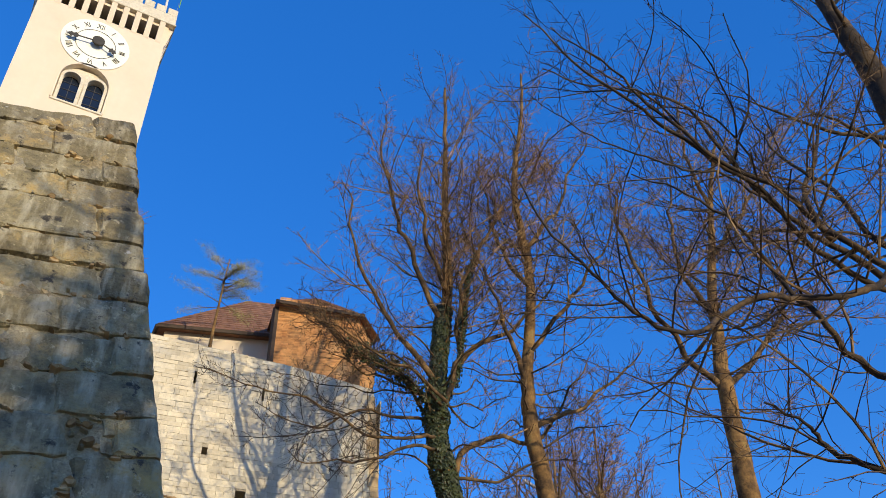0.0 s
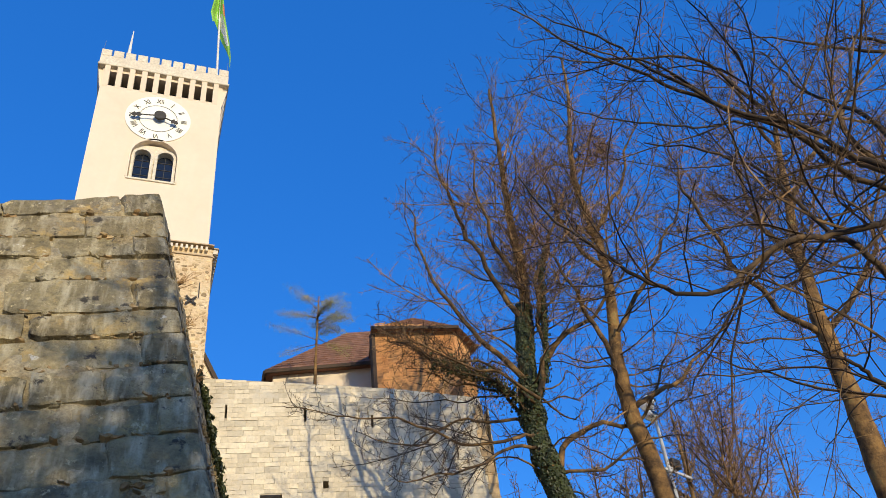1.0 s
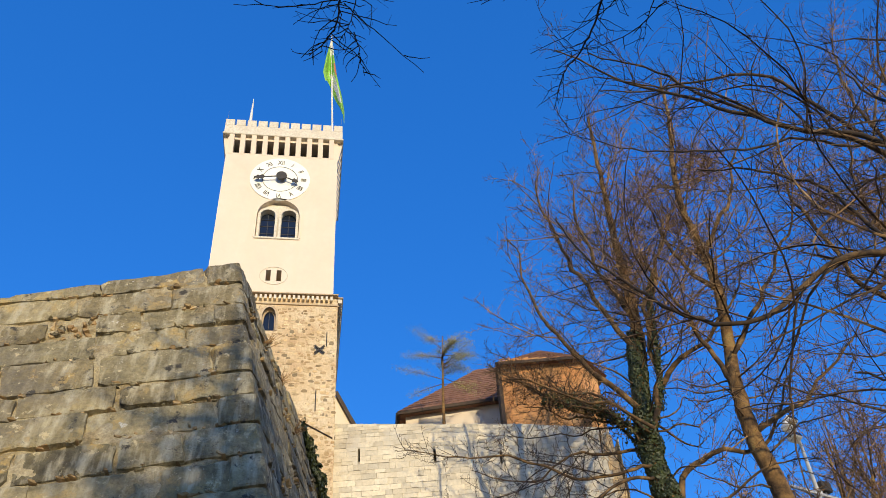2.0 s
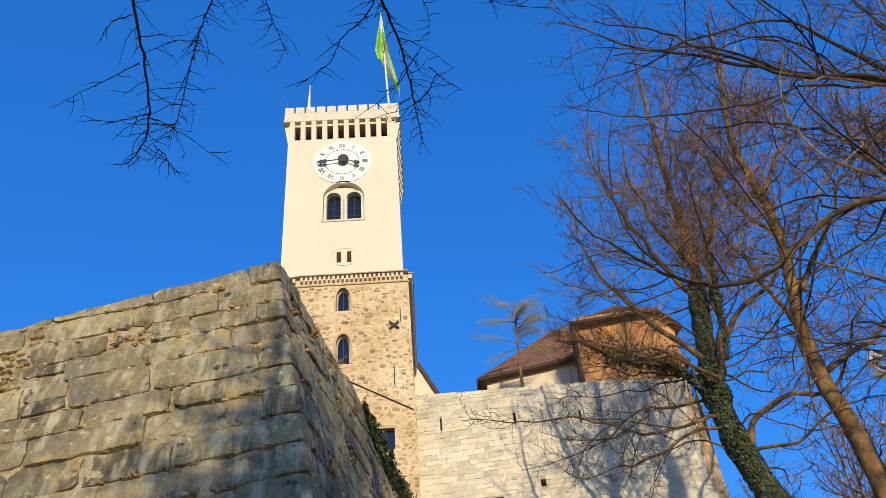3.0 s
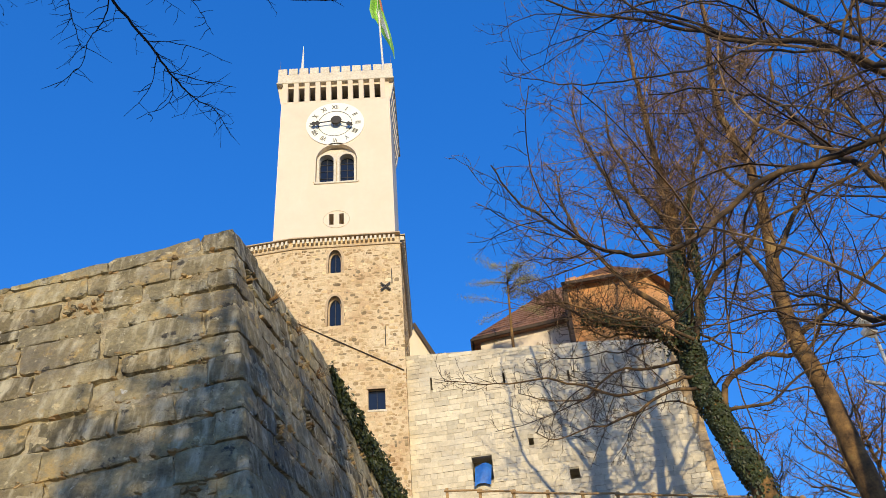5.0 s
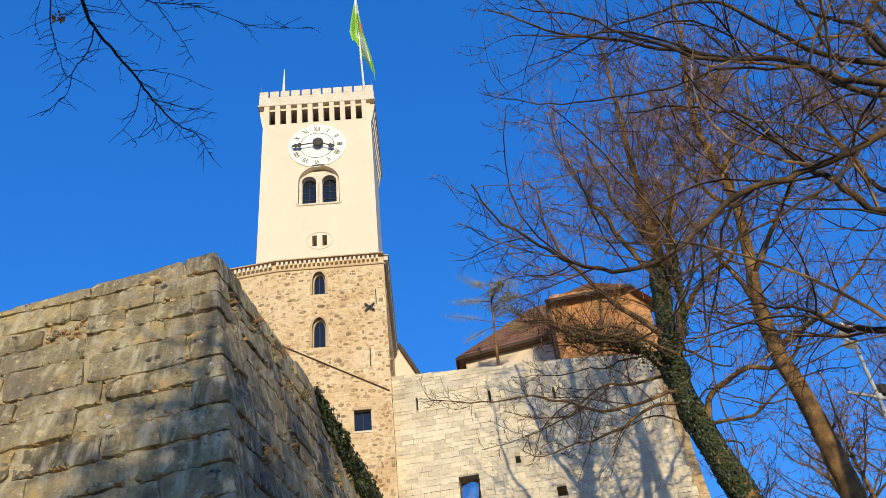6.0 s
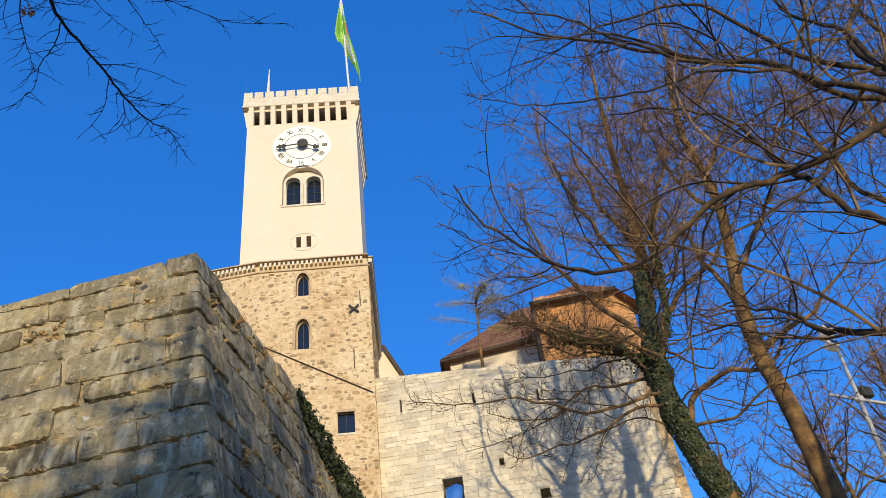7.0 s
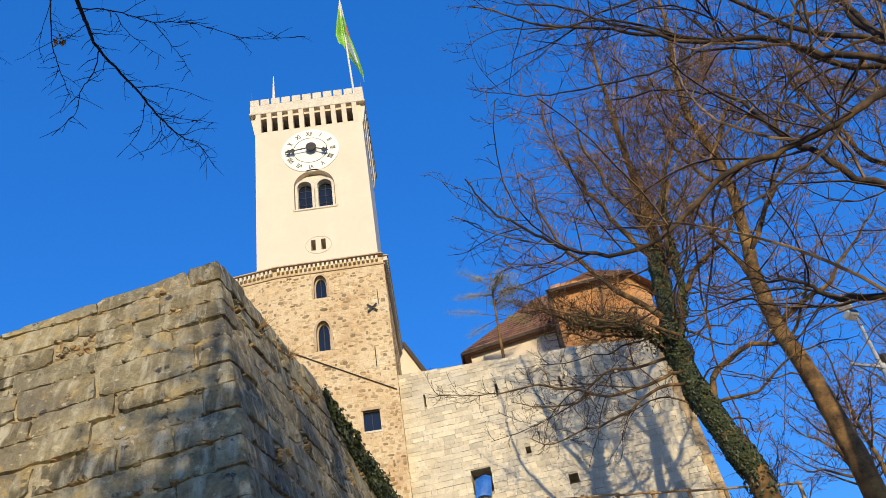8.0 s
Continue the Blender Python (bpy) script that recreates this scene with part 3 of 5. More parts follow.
brick = thing("brick_bay", "orange brick bay with tiled roof standing on the castle wall", "building", (12, 0, 19))
BP = [(11.2, 2.0), (14.7, 0.4), (16.0, 1.8), (15.9, 5.0), (11.95, 4.5)]
BT = [24.3, 23.75, 23.75, 24.1, 24.3]
bb = Mesh().add([(x, y, 18.6) for x, y in BP] + [(x, y, z) for (x, y), z in zip(BP, BT)], [(i, (i + 1) % 5, (i + 1) % 5 + 5, i + 5) for i in range(5)] + [(5, 6, 7, 8, 9), (4, 3, 2, 1, 0)])
adopt(part("brick_core", bb, M_BRICK), brick)
BE = [(10.9, 1.65, 24.3), (14.8, -0.05, 23.7), (16.4, 1.5, 23.7), (16.3, 5.4, 24.1), (11.6, 4.8, 24.4)]
top = (14.0, 4.2, 26.9)
br = Mesh().add(BE + [top], [(0, 1, 5), (1, 2, 5), (2, 3, 5), (3, 4, 5), (4, 0, 5), (4, 3, 2, 1, 0)])
adopt(part("bay_roof", br, M_TILE), brick)
tile_rows(brick, BE[0], BE[1], top, (14.05, 4.2, 26.9), 14, 0.3)
adopt(part("eave_board", Mesh().tube([BE[0], BE[1]], [0.1, 0.1], 4), M_DARKWOOD), brick)
adopt(part("corner_post", Mesh().tube([(11.1, 2.1, 18.8), (11.1, 2.1, 24.2)], [0.17, 0.17], 4), M_DARKWOOD), brick)
adopt(part("corner_turret", Mesh().box(14.05, 14.75, -1.5, 0.6, 19.45, 20.2, 0.05), M_BRICK), brick)
adopt(part("turret_corbel", Mesh().add([(14.0, -1.5, 19.5), (14.75, -1.5, 19.5), (14.75, -0.4, 19.5), (14.0, -0.4, 19.5), (14.25, -1.15, 18.5), (14.55, -1.15, 18.5), (14.55, -0.6, 18.5), (14.25, -0.6, 18.5)], [(0, 1, 2, 3), (0, 4, 5, 1), (1, 5, 6, 2), (2, 6, 7, 3), (3, 7, 4, 0), (7, 6, 5, 4)]), M_BRICK), brick)

gable = thing("gabled_building", "far cream gable with dark roof edge", "building", (3, 9, 15))
adopt(part("wall", Mesh().prism([(-1, 10), (5.6, 10), (5.6, 22.5), (3.5, 26.7), (-1, 26.7)], 9, 14), M_CREAM), gable)
adopt(part("roof_edge", Mesh().tube([(3.4, 8.9, 26.95), (5.7, 8.9, 22.4)], [0.14, 0.14], 4), M_DARKWOOD), gable)

tarp = Mesh()
NT = 9
vs = []
for j in range(NT + 1):
    for i in range(NT + 1):
        a, c = i / NT, j / NT
        wv = 0.04 * math.sin(7 * a + 3 * c)
        vs.append(CM @ Vector((2.6 + 0.68 * a + 0.06 * (1 - c), 0.2 - 0.42 * c ** 0.5 + wv, 14.62 + 0.12 * math.sin(math.pi * a) - 1.0 * c)))
tarp.add(vs, [(j * (NT + 1) + i, j * (NT + 1) + i + 1, (j + 1) * (NT + 1) + i + 1, (j + 1) * (NT + 1) + i) for j in range(NT) for i in range(NT)])
tagged(part("tarpaulin", tarp, M_TARP, smooth=True), "blue plastic tarpaulin hanging out of the wall hole", "tarpaulin")

# ---------------------------------------------------------------- wooden fence
rnd_rail = random.Random(2)
fence = thing("fence", "raw timber post and rail fence below the wall", "fence", (11, -2, 11))
fu = [1.6 + 1.3 * i for i in range(11)]
fpos = [CO + CU * u + CN * 1.1 for u in fu]
for u, p in zip(fu, fpos):
    adopt(part("post", Mesh().box(p.x - 0.06, p.x + 0.06, p.y - 0.06, p.y + 0.06, hill(p.x, p.y) - 0.2, 13.62 - 0.155 * u, 0.01), M_WOOD), fence)
for z in (13.5, 12.85):
    for ua, ub, pa, pb in zip(fu, fu[1:], fpos, fpos[1:]):
        off = CN * 0.09
        adopt(part("rail", Mesh().tube([pa + off - CU * 0.1 + UP * (z - 0.155 * ua), pb + off + CU * 0.1 + UP * (z - 0.155 * ub + rnd_rail.uniform(-0.04, 0.04))], [0.05, 0.042], 6), M_WOOD), fence)

# ---------------------------------------------------------------- floodlight mast
MX, MY = 22.9, -2.2
mast = thing("floodlight_mast", "grey steel floodlight mast with cross arm", "lamp post", (MX, MY, 8))
MM = Matrix.Translation((MX, MY, 0)) @ Matrix.Rotation(radians(24), 4, "Z")
adopt(part("pole", Mesh().tube([(MX, MY, hill(MX, MY) - 0.2), (MX, MY, 15.9), (MX, MY, 19.0)], [0.13, 0.09, 0.06], 10), M_GREYPAINT), mast)
adopt(part("cross_arm", Mesh().box(-1.7, 1.7, -0.05, 0.05, 15.75, 15.87, 0.01, MM), M_GREYPAINT), mast)
adopt(part("clamp", Mesh().box(-0.16, 0.16, -0.13, 0.13, 15.66, 15.95, 0.03, MM), M_GREYPAINT), mast)
for a, z in ((0.2, 15.95),):
    lamp = adopt(part("lower_floodlight", Mesh().box(a, a + 0.6, -0.2, 0.14, z, z + 0.44, 0.03, MM), M_IRON, label="dark floodlight housing"), mast)
    part("bracket", Mesh().box(a + 0.28, a + 0.34, -0.05, 0.05, min(z - 0.1, 15.6), z + 0.05, 0, MM), M_STEEL, lamp)
for a, z in ((-0.75, 18.75), (-0.5, 19.1), (-0.6, 18.3)):
    tilt = MM @ Matrix.Translation((a + 0.3, 0, z)) @ Matrix.Rotation(radians(-25), 4, "X")
    lamp = adopt(part("floodlight", Mesh().box(-0.3, 0.3, -0.24, 0.2, -0.15, 0.15, 0.06, tilt), M_WHITE, label="pale grey floodlight housing"), mast)
    part("lens", Mesh().box(-0.25, 0.25, -0.255, -0.245, -0.12, 0.12, 0, tilt), M_GLASS, lamp)
    part("bracket", Mesh().tube([MM @ Vector((0, 0, z)), MM @ Vector((a + 0.3, 0.1, z))], [0.03, 0.03], 6), M_STEEL, lamp)

# ---------------------------------------------------------------- trees
IVY_TRUNK = [
    [(12.4, -12.4, 8.6), (11.9, -12.3, 10.3), (11.6, -12.2, 12.0), (11.7, -12.1, 13.7), (12.0, -11.9, 15.8), (12.3, -11.8, 17.7), (12.3, -11.7, 20.0), (12.4, -11.6, 22.3), (12.5, -11.5, 24.8)],
]
IVY_LIMBS = [
    [(11.9, -12.4, 10.3), (12.2, -12.6, 11.6), (13.1, -12.8, 12.1), (14.3, -12.9, 12.1), (15.0, -13.1, 12.7), (15.6, -13.3, 13.9), (16.4, -13.5, 15.3)],
    [(11.6, -12.4, 12.6), (12.2, -12.5, 14.2), (12.4, -12.6, 16.2), (12.6, -12.7, 17.7), (13.4, -12.8, 19.7), (14.4, -12.9, 21.4), (14.9, -13.0, 23.5)],
    [(11.5, -12.4, 11.8), (10.4, -12.6, 11.5), (8.7, -12.8, 11.4), (7.4, -13.1, 11.6), (6.0, -13.3, 11.5), (4.3, -13.5, 11.7)],
    [(11.5, -12.4, 12.6), (10.4, -12.3, 13.5), (9.0, -12.2, 13.9), (8.1, -12.1, 14.6), (7.3, -12.0, 15.0)],
]
IVY_LIMBS += [
    [(11.6, -12.2, 13.6), (10.5, -11.9, 15.2), (9.4, -11.6, 17.0), (8.9, -11.3, 19.4), (8.6, -11.0, 21.3)],
    [(12.0, -12.0, 15.8), (11.1, -11.8, 17.9), (10.4, -11.5, 20.4), (10.1, -11.2, 22.9), (10.3, -11.0, 25.2)],
    [(12.2, -12.0, 17.1), (11.4, -12.3, 18.3), (10.8, -12.7, 20.1), (10.6, -13.0, 22.2)],
    [(12.4, -12.0, 14.5), (13.4, -12.7, 15.6), (14.5, -13.3, 16.3), (15.1, -14.0, 17.7)],
]
B_TRUNK = [
    [(14.7, -13.3, 8.1), (14.5, -13.3, 10.2), (14.2, -13.2, 12.4), (14.2, -13.2, 14.1), (14.5, -13.2, 16.0), (14.7, -13.1, 18.6), (14.4, -13.1, 20.7), (14.6, -13.0, 23.2), (15.1, -13.0, 25.7)],
]
B_LIMBS = [
    [(14.2, -13.3, 13.5), (13.7, -13.1, 15.3), (13.3, -12.9, 16.9), (12.7, -12.7, 18.6), (12.4, -12.5, 20.9)],
    [(14.2, -13.3, 14.7), (15.4, -13.6, 16.4), (16.3, -13.9, 17.9), (17.5, -14.2, 20.0), (18.2, -14.5, 22.4)],
    [(14.6, -13.2, 17.5), (13.8, -12.8, 18.9), (13.5, -12.4, 21.4), (13.7, -12.0, 24.4)],
    [(14.2, -13.3, 12.3), (15.6, -13.5, 13.2), (17.2, -13.8, 14.4), (18.5, -14.0, 15.8)],
    [(14.6, -13.2, 19.0), (15.6, -13.5, 20.7), (16.7, -13.7, 23.1), (17.6, -14.0, 25.5)],
]
C_TRUNK = [
    [(19.3, -16.1, 9.2), (19.4, -16.1, 11.0), (19.4, -16.1, 13.6), (19.6, -16.1, 15.1), (19.8, -16.1, 16.9), (20.5, -16.1, 19.6), (21.1, -16.1, 22.2), (22.2, -16.1, 25.2)],
]
C_LIMBS = [
    [(19.4, -16.1, 13.6), (18.4, -15.9, 14.6), (17.5, -15.7, 16.2), (17.0, -15.4, 19.1), (17.0, -15.2, 20.3), (17.5, -15.0, 23.0)],
    [(19.5, -16.1, 13.7), (21.8, -16.3, 15.9), (22.9, -16.6, 18.0), (24.4, -16.8, 20.6), (25.5, -17.0, 23.5)],
    [(19.7, -16.1, 16.2), (19.2, -15.7, 18.0), (19.4, -15.4, 20.9), (20.6, -15.0, 24.4)],
    [(20.2, -16.1, 18.8), (22.1, -16.4, 21.3), (23.9, -16.7, 24.0), (25.4, -17.0, 27.4)],
    [(20.9, -16.1, 21.3), (20.4, -15.9, 23.4), (20.9, -15.7, 26.6), (22.1, -15.5, 30.5)],
]
D_LIMBS = [
    [(11.8, -26.5, 8.9), (10.5, -26.4, 8.2), (9.8, -26.3, 7.9), (9.2, -26.2, 7.8), (8.4, -26.1, 7.5), (7.8, -26.0, 7.1), (7.2, -26.0, 6.7), (6.4, -25.9, 6.6), (5.8, -25.8, 7.0), (5.45, -25.7, 7.6), (5.0, -25.6, 8.5)],
    [(11.4, -26.5, 8.2), (10.8, -26.3, 8.8), (10.2, -26.1, 9.4), (9.5, -25.9, 10.0), (8.6, -25.6, 10.5), (8.0, -25.4, 11.3), (7.3, -25.2, 12.0), (6.3, -25.0, 12.8)],
    [(10.5, -26.5, 6.3), (10.0, -26.2, 6.8), (9.5, -26.0, 7.6), (9.3, -25.8, 8.1), (9.1, -25.5, 9.1), (8.5, -25.2, 9.9), (7.6, -25.0, 10.1)],
]
D_LIMBS += [
    [(9.9, -26.5, 5.0), (9.2, -26.4, 5.2), (8.7, -26.2, 5.4), (8.5, -26.1, 5.7), (7.9, -26.0, 5.9)],
    [(11.3, -26.5, 8.9), (11.0, -26.0, 10.4), (10.8, -25.5, 11.6), (10.8, -25.0, 13.2)],
    [(13.7, -25.0, 10.1), (12.5, -24.9, 10.7), (12.1, -24.7, 11.2), (11.2, -24.6, 11.7), (10.5, -24.4, 12.8), (9.6, -24.3, 13.5), (8.2, -24.1, 13.2), (6.9, -24.0, 13.0)],
    [(12.3, -25.0, 10.6), (11.8, -25.0, 11.2), (12.5, -25.0, 12.7), (13.7, -25.0, 14.5), (15.3, -25.0, 16.6)],
]


D_LIMBS += [
    [(16.0, -25.7, 10.2), (13.6, -25.4, 9.6), (11.5, -25.3, 9.8), (10.3, -25.3, 10.5), (9.1, -25.3, 10.8), (7.9, -25.2, 11.5), (6.7, -25.1, 12.1), (5.8, -25.0, 12.8)],
    [(10.3, -25.3, 10.5), (8.9, -25.5, 10.3), (7.6, -25.6, 9.7), (6.7, -25.6, 9.7), (5.9, -25.5, 10.0), (5.4, -25.4, 10.3)],
    [(9.1, -25.3, 10.8), (7.9, -25.6, 11.3), (6.9, -25.7, 11.1), (6.1, -25.7, 11.2), (5.5, -25.6, 11.0)],
]


def smooth_path(pts, n=5):
    pts = [Vector(p) for p in pts]
    ext = [pts[0] * 2 - pts[1]] + pts + [pts[-1] * 2 - pts[-2]]
    out = []
    for i in range(len(pts) - 1):
        a, b, c, d = ext[i:i + 4]
        for k in range(n):
            t = k / n
            out.append(0.5 * ((2 * b) + (c - a) * t + (2 * a - 5 * b + 4 * c - d) * t * t + (3 * b - a - 3 * c + d) * t ** 3))
    out.append(pts[-1])
    return out


def grow(mesh_big, mesh_small, path, r0, r1, level, rnd, spread, droop, depth, density, thick=1.0, reach=1.0):
    """Sprout side branches along a path, down to fine twigs; each one bends its own way."""
    length = sum((b - a).length for a, b in zip(path, path[1:]))
    if level >= depth or length < 0.12:
        return
    count = max(2, int(length * density[level]))
    first = 0.22 if level == 0 else 0.14
    for k in range(count):
        t = first + (0.99 - first) * (k + rnd.random()) / count
        i = min(int(t * (len(path) - 1)), len(path) - 2)
        p = path[i].lerp(path[i + 1], t * (len(path) - 1) - i)
        d = (path[i + 1] - path[i]).normalized()
        side = Vector((rnd.gauss(0, 1), rnd.gauss(0, 1), rnd.gauss(0.15, 0.8)))
        side = (side - d * side.dot(d)).normalized()
        ang = radians(rnd.uniform(*spread))
        v = (d * math.cos(ang) + side * math.sin(ang)).normalized()
        rr = r0 + (r1 - r0) * t
        ln = (0.5 if level else 0.42) * length * (1.15 - 0.85 * t) * (rnd.uniform(0.75, 1.25) if rnd.random() < 0.4 else rnd.uniform(0.3, 0.65))
        ln = min(ln, (3.2, 1.5, 0.55, 0.3)[level] * reach)
        cr = max(min(rr * 0.55, 0.0062 * ln + 0.003), (0.0050, 0.0041, 0.0031, 0.003)[level] * thick)
        segs = (8, 5, 2, 2)[level]
        bend = Vector((rnd.gauss(0, 0.15), rnd.gauss(0, 0.15), rnd.gauss(droop + 0.03, 0.12)))
        wob = 0.13 if level < 2 else 0.18
        q, pts = p.copy(), [p.copy()]
        for s in range(segs):
            v = (v + bend + Vector((rnd.gauss(0, wob), rnd.gauss(0, wob), rnd.gauss(0, wob * 0.8)))).normalized()
            q = q + v * ln / segs
            pts.append(q.copy())
        rad = [cr * (1 - 0.55 * s / segs) for s in range(segs + 1)]
        (mesh_big if cr > 0.04 else mesh_small).tube(pts, rad, 5 if cr > 0.02 else 3, False)
        grow(mesh_big, mesh_small, pts, cr, cr * 0.45, level + 1, rnd, spread, droop, depth, density, thick, reach)


def leaf_at(mesh, p, nrm, size, rnd):
    a = nrm.cross(Vector((rnd.gauss(0, 1), rnd.gauss(0, 1), rnd.gauss(0, 1)))).normalized()
    b = nrm.cross(a)
    f = nrm * size * 0.25
    mesh.add([p - a * size * 0.5, p - b * size * 0.45 + f, p + a * size * 0.6, p + b * size * 0.45 + f], [(0, 1, 2), (0, 2, 3)])


def tree(name, label, trunk, limbs, r, seed, density=(4.2, 5.5, 8.5, 9.0), depth=3, mat=M_BARK, twig=M_TWIG, ivy=0, droop=0.06, thick=1.0, limb_r=0.3, spread=(35, 85), reach=1.0, thin=(), wander=0.32, shaded=()):
    rnd = random.Random(seed)
    big, small, leaves, limb, low = Mesh(), Mesh(), Mesh(), Mesh(), Mesh()
    tp = smooth_path(trunk)
    base = tp[0] + (tp[0] - tp[4]).normalized() * 0.01
    gz = hill(base.x, base.y)
    foot = Vector((base.x + (tp[0] - tp[4]).x * 0.5, base.y, gz - 0.3))
    if foot.z < tp[0].z - 0.2:
        tp = [foot] + tp
    n = len(tp)
    rad = [r * (1 - 0.86 * (i / (n - 1)) ** 0.9) for i in range(n)]
    big.tube([p + Vector((rnd.gauss(0, 0.02), rnd.gauss(0, 0.02), 0)) for p in tp], rad, 10)
    grow(big, small, tp[n // 3:], r * 0.6, r * 0.14, 0, rnd, spread, droop, depth, density, thick, reach)
    for li, lp in enumerate(limbs):
        kink = Vector((rnd.uniform(0, 50), rnd.uniform(0, 50), 0))
        path = [p + Vector((noise.noise(p * 0.9 + kink), noise.noise(p * 0.9 - kink), noise.noise(p * 1.1 + kink * 2))) * min(wander, 0.06 * i) for i, p in enumerate(smooth_path(lp))]
        k = len(path)
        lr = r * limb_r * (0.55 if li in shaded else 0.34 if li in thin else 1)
        start = min(range(n), key=lambda i: (tp[i] - path[0]).length)
        lr = min(lr, rad[start] * 0.75)
        lrad = [lr * (1 - 0.85 * i / (k - 1)) for i in range(k)]
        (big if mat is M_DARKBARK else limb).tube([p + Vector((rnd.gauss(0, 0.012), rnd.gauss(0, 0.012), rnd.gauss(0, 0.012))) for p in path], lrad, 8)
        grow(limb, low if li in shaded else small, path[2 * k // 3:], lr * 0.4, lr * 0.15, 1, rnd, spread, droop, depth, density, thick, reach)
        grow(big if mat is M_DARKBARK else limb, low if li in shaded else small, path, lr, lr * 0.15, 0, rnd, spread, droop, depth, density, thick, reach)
    top = thing(name, label, "tree", (foot.x, foot.y, gz))
    adopt(part("trunk", big, mat, smooth=True), top)
    adopt(part("crown", small, twig), top)
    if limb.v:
        adopt(part("limb", limb, M_LIMB, smooth=True, label="spreading limb wood, bark colour darkened for crown shade"), top)
    # Twigs of shaded limbs get darker bark in place of neighbouring trees' shade.
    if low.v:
        adopt(part("low_crown", low, M_DARKBARK, label="twigs of the low limbs, bark darkened to stand for shade"), top)
    if ivy:
        for k in range(ivy):
            t = rnd.random() * 0.5
            i = int(t * (n - 1))
            p = tp[i].lerp(tp[i + 1], rnd.random())
            d = Vector((rnd.gauss(0, 1), rnd.gauss(0, 1), rnd.gauss(0, 0.4))).normalized()
            leaf_at(leaves, p + d * (rad[i] + rnd.uniform(0.01, 0.05) + 0.2 * max(0, noise.noise(p * 1.7)) ), d, rnd.uniform(0.06, 0.13), rnd)
        for li in (1, 3):
            path = smooth_path(limbs[li])
            for k in range(ivy // (5 if li == 1 else 9)):
                i = int(rnd.random() * (len(path) - 1) * 0.55)
                d = Vector((rnd.gauss(0, 1), rnd.gauss(0, 1), rnd.gauss(0, 0.7))).normalized()
                p = path[i].lerp(path[i + 1], rnd.random())
                leaf_at(leaves, p + d * (0.06 + rnd.uniform(0, 0.3) * abs(noise.noise(p * 2.1)) + (abs(rnd.gauss(0, 0.22)) if li == 3 else 0)), d, rnd.uniform(0.06, 0.12), rnd)
        adopt(part("ivy", leaves, M_LEAF, label="dark green ivy leaves on the trunk"), top)
        nest = Mesh()
        for dz, side in ((0.0, 0.0), (0.35, 0.5), (-0.3, -0.4)):
            path = [p + Vector((0, side, dz)) * min(1, i / 6) for i, p in enumerate(smooth_path(limbs[3]))]
            nest.tube(path, [0.03 - 0.001 * i for i in range(len(path))], 4, False)
            grow(nest, nest, path, 0.03, 0.012, 1, rnd, (35, 100), -0.02, 3, (0, 17.0, 9.0, 0), 1.6, 0.75)
        adopt(part("ivy_stem", nest, M_DARKTWIG, label="tangled dark brown ivy stems on a limb"), top)
    return top


LOW_LIMBS = [
    [(11.7, -12.2, 11.6), (10.6, -12.8, 11.1), (9.2, -13.2, 10.4), (7.8, -13.5, 9.9), (6.6, -13.8, 9.9)],
    [(11.6, -12.2, 12.3), (10.2, -11.6, 12.5), (8.4, -11.0, 12.1), (6.6, -10.6, 12.4)],
    [(11.9, -12.3, 10.7), (13.0, -12.9, 10.6), (14.3, -13.6, 11.2), (15.8, -14.2, 11.0)],
    [(11.6, -12.2, 13.0), (12.6, -11.4, 13.6), (13.6, -10.8, 13.4), (14.6, -10.2, 13.8)],
]
def low_shoots(trunk, count, reach_, seed):
    """Thin arching limbs that start low on a trunk, as control points."""
    r_ = random.Random(seed)
    path, out = smooth_path(trunk), []
    for k in range(count):
        p = path[int((0.12 + 0.4 * k / count) * (len(path) - 1))]
        a = 2 * math.pi * (k * 0.381 + 0.1)
        d = Vector((math.cos(a), math.sin(a), 0)) * reach_ * r_.uniform(0.7, 1.2)
        out.append([tuple(p), tuple(p + d * 0.3 + UP * r_.uniform(0.1, 0.5)), tuple(p + d * 0.65 + UP * r_.uniform(0.1, 0.8)), tuple(p + d + UP * r_.uniform(-0.3, 0.9))])
    return out
def crown_shoots(trunk, count, reach_, seed, lo=0.3, hi=0.96):
    """Limbs all round the upper trunk, flat below and steep above, for a rounded crown."""
    r_ = random.Random(seed)
    path, out = smooth_path(trunk), []
    for k in range(count):
        h = (k + r_.random()) / count
        p = path[int((lo + (hi - lo) * h) * (len(path) - 1))]
        a = 2 * math.pi * (k * 0.381 + 0.05 * r_.random())
        el = radians(8 + 52 * h + r_.uniform(-10, 12))
        d = Vector((math.cos(a) * math.cos(el), math.sin(a) * math.cos(el), math.sin(el))) * reach_ * (1.15 - 0.45 * h) * r_.uniform(0.8, 1.15)
        sag = UP * reach_ * 0.1
        out.append([tuple(p), tuple(p + d * 0.3 - sag * 0.6), tuple(p + d * 0.65 - sag * 0.4), tuple(p + d + sag * r_.uniform(-0.3, 1.2))])
    return out


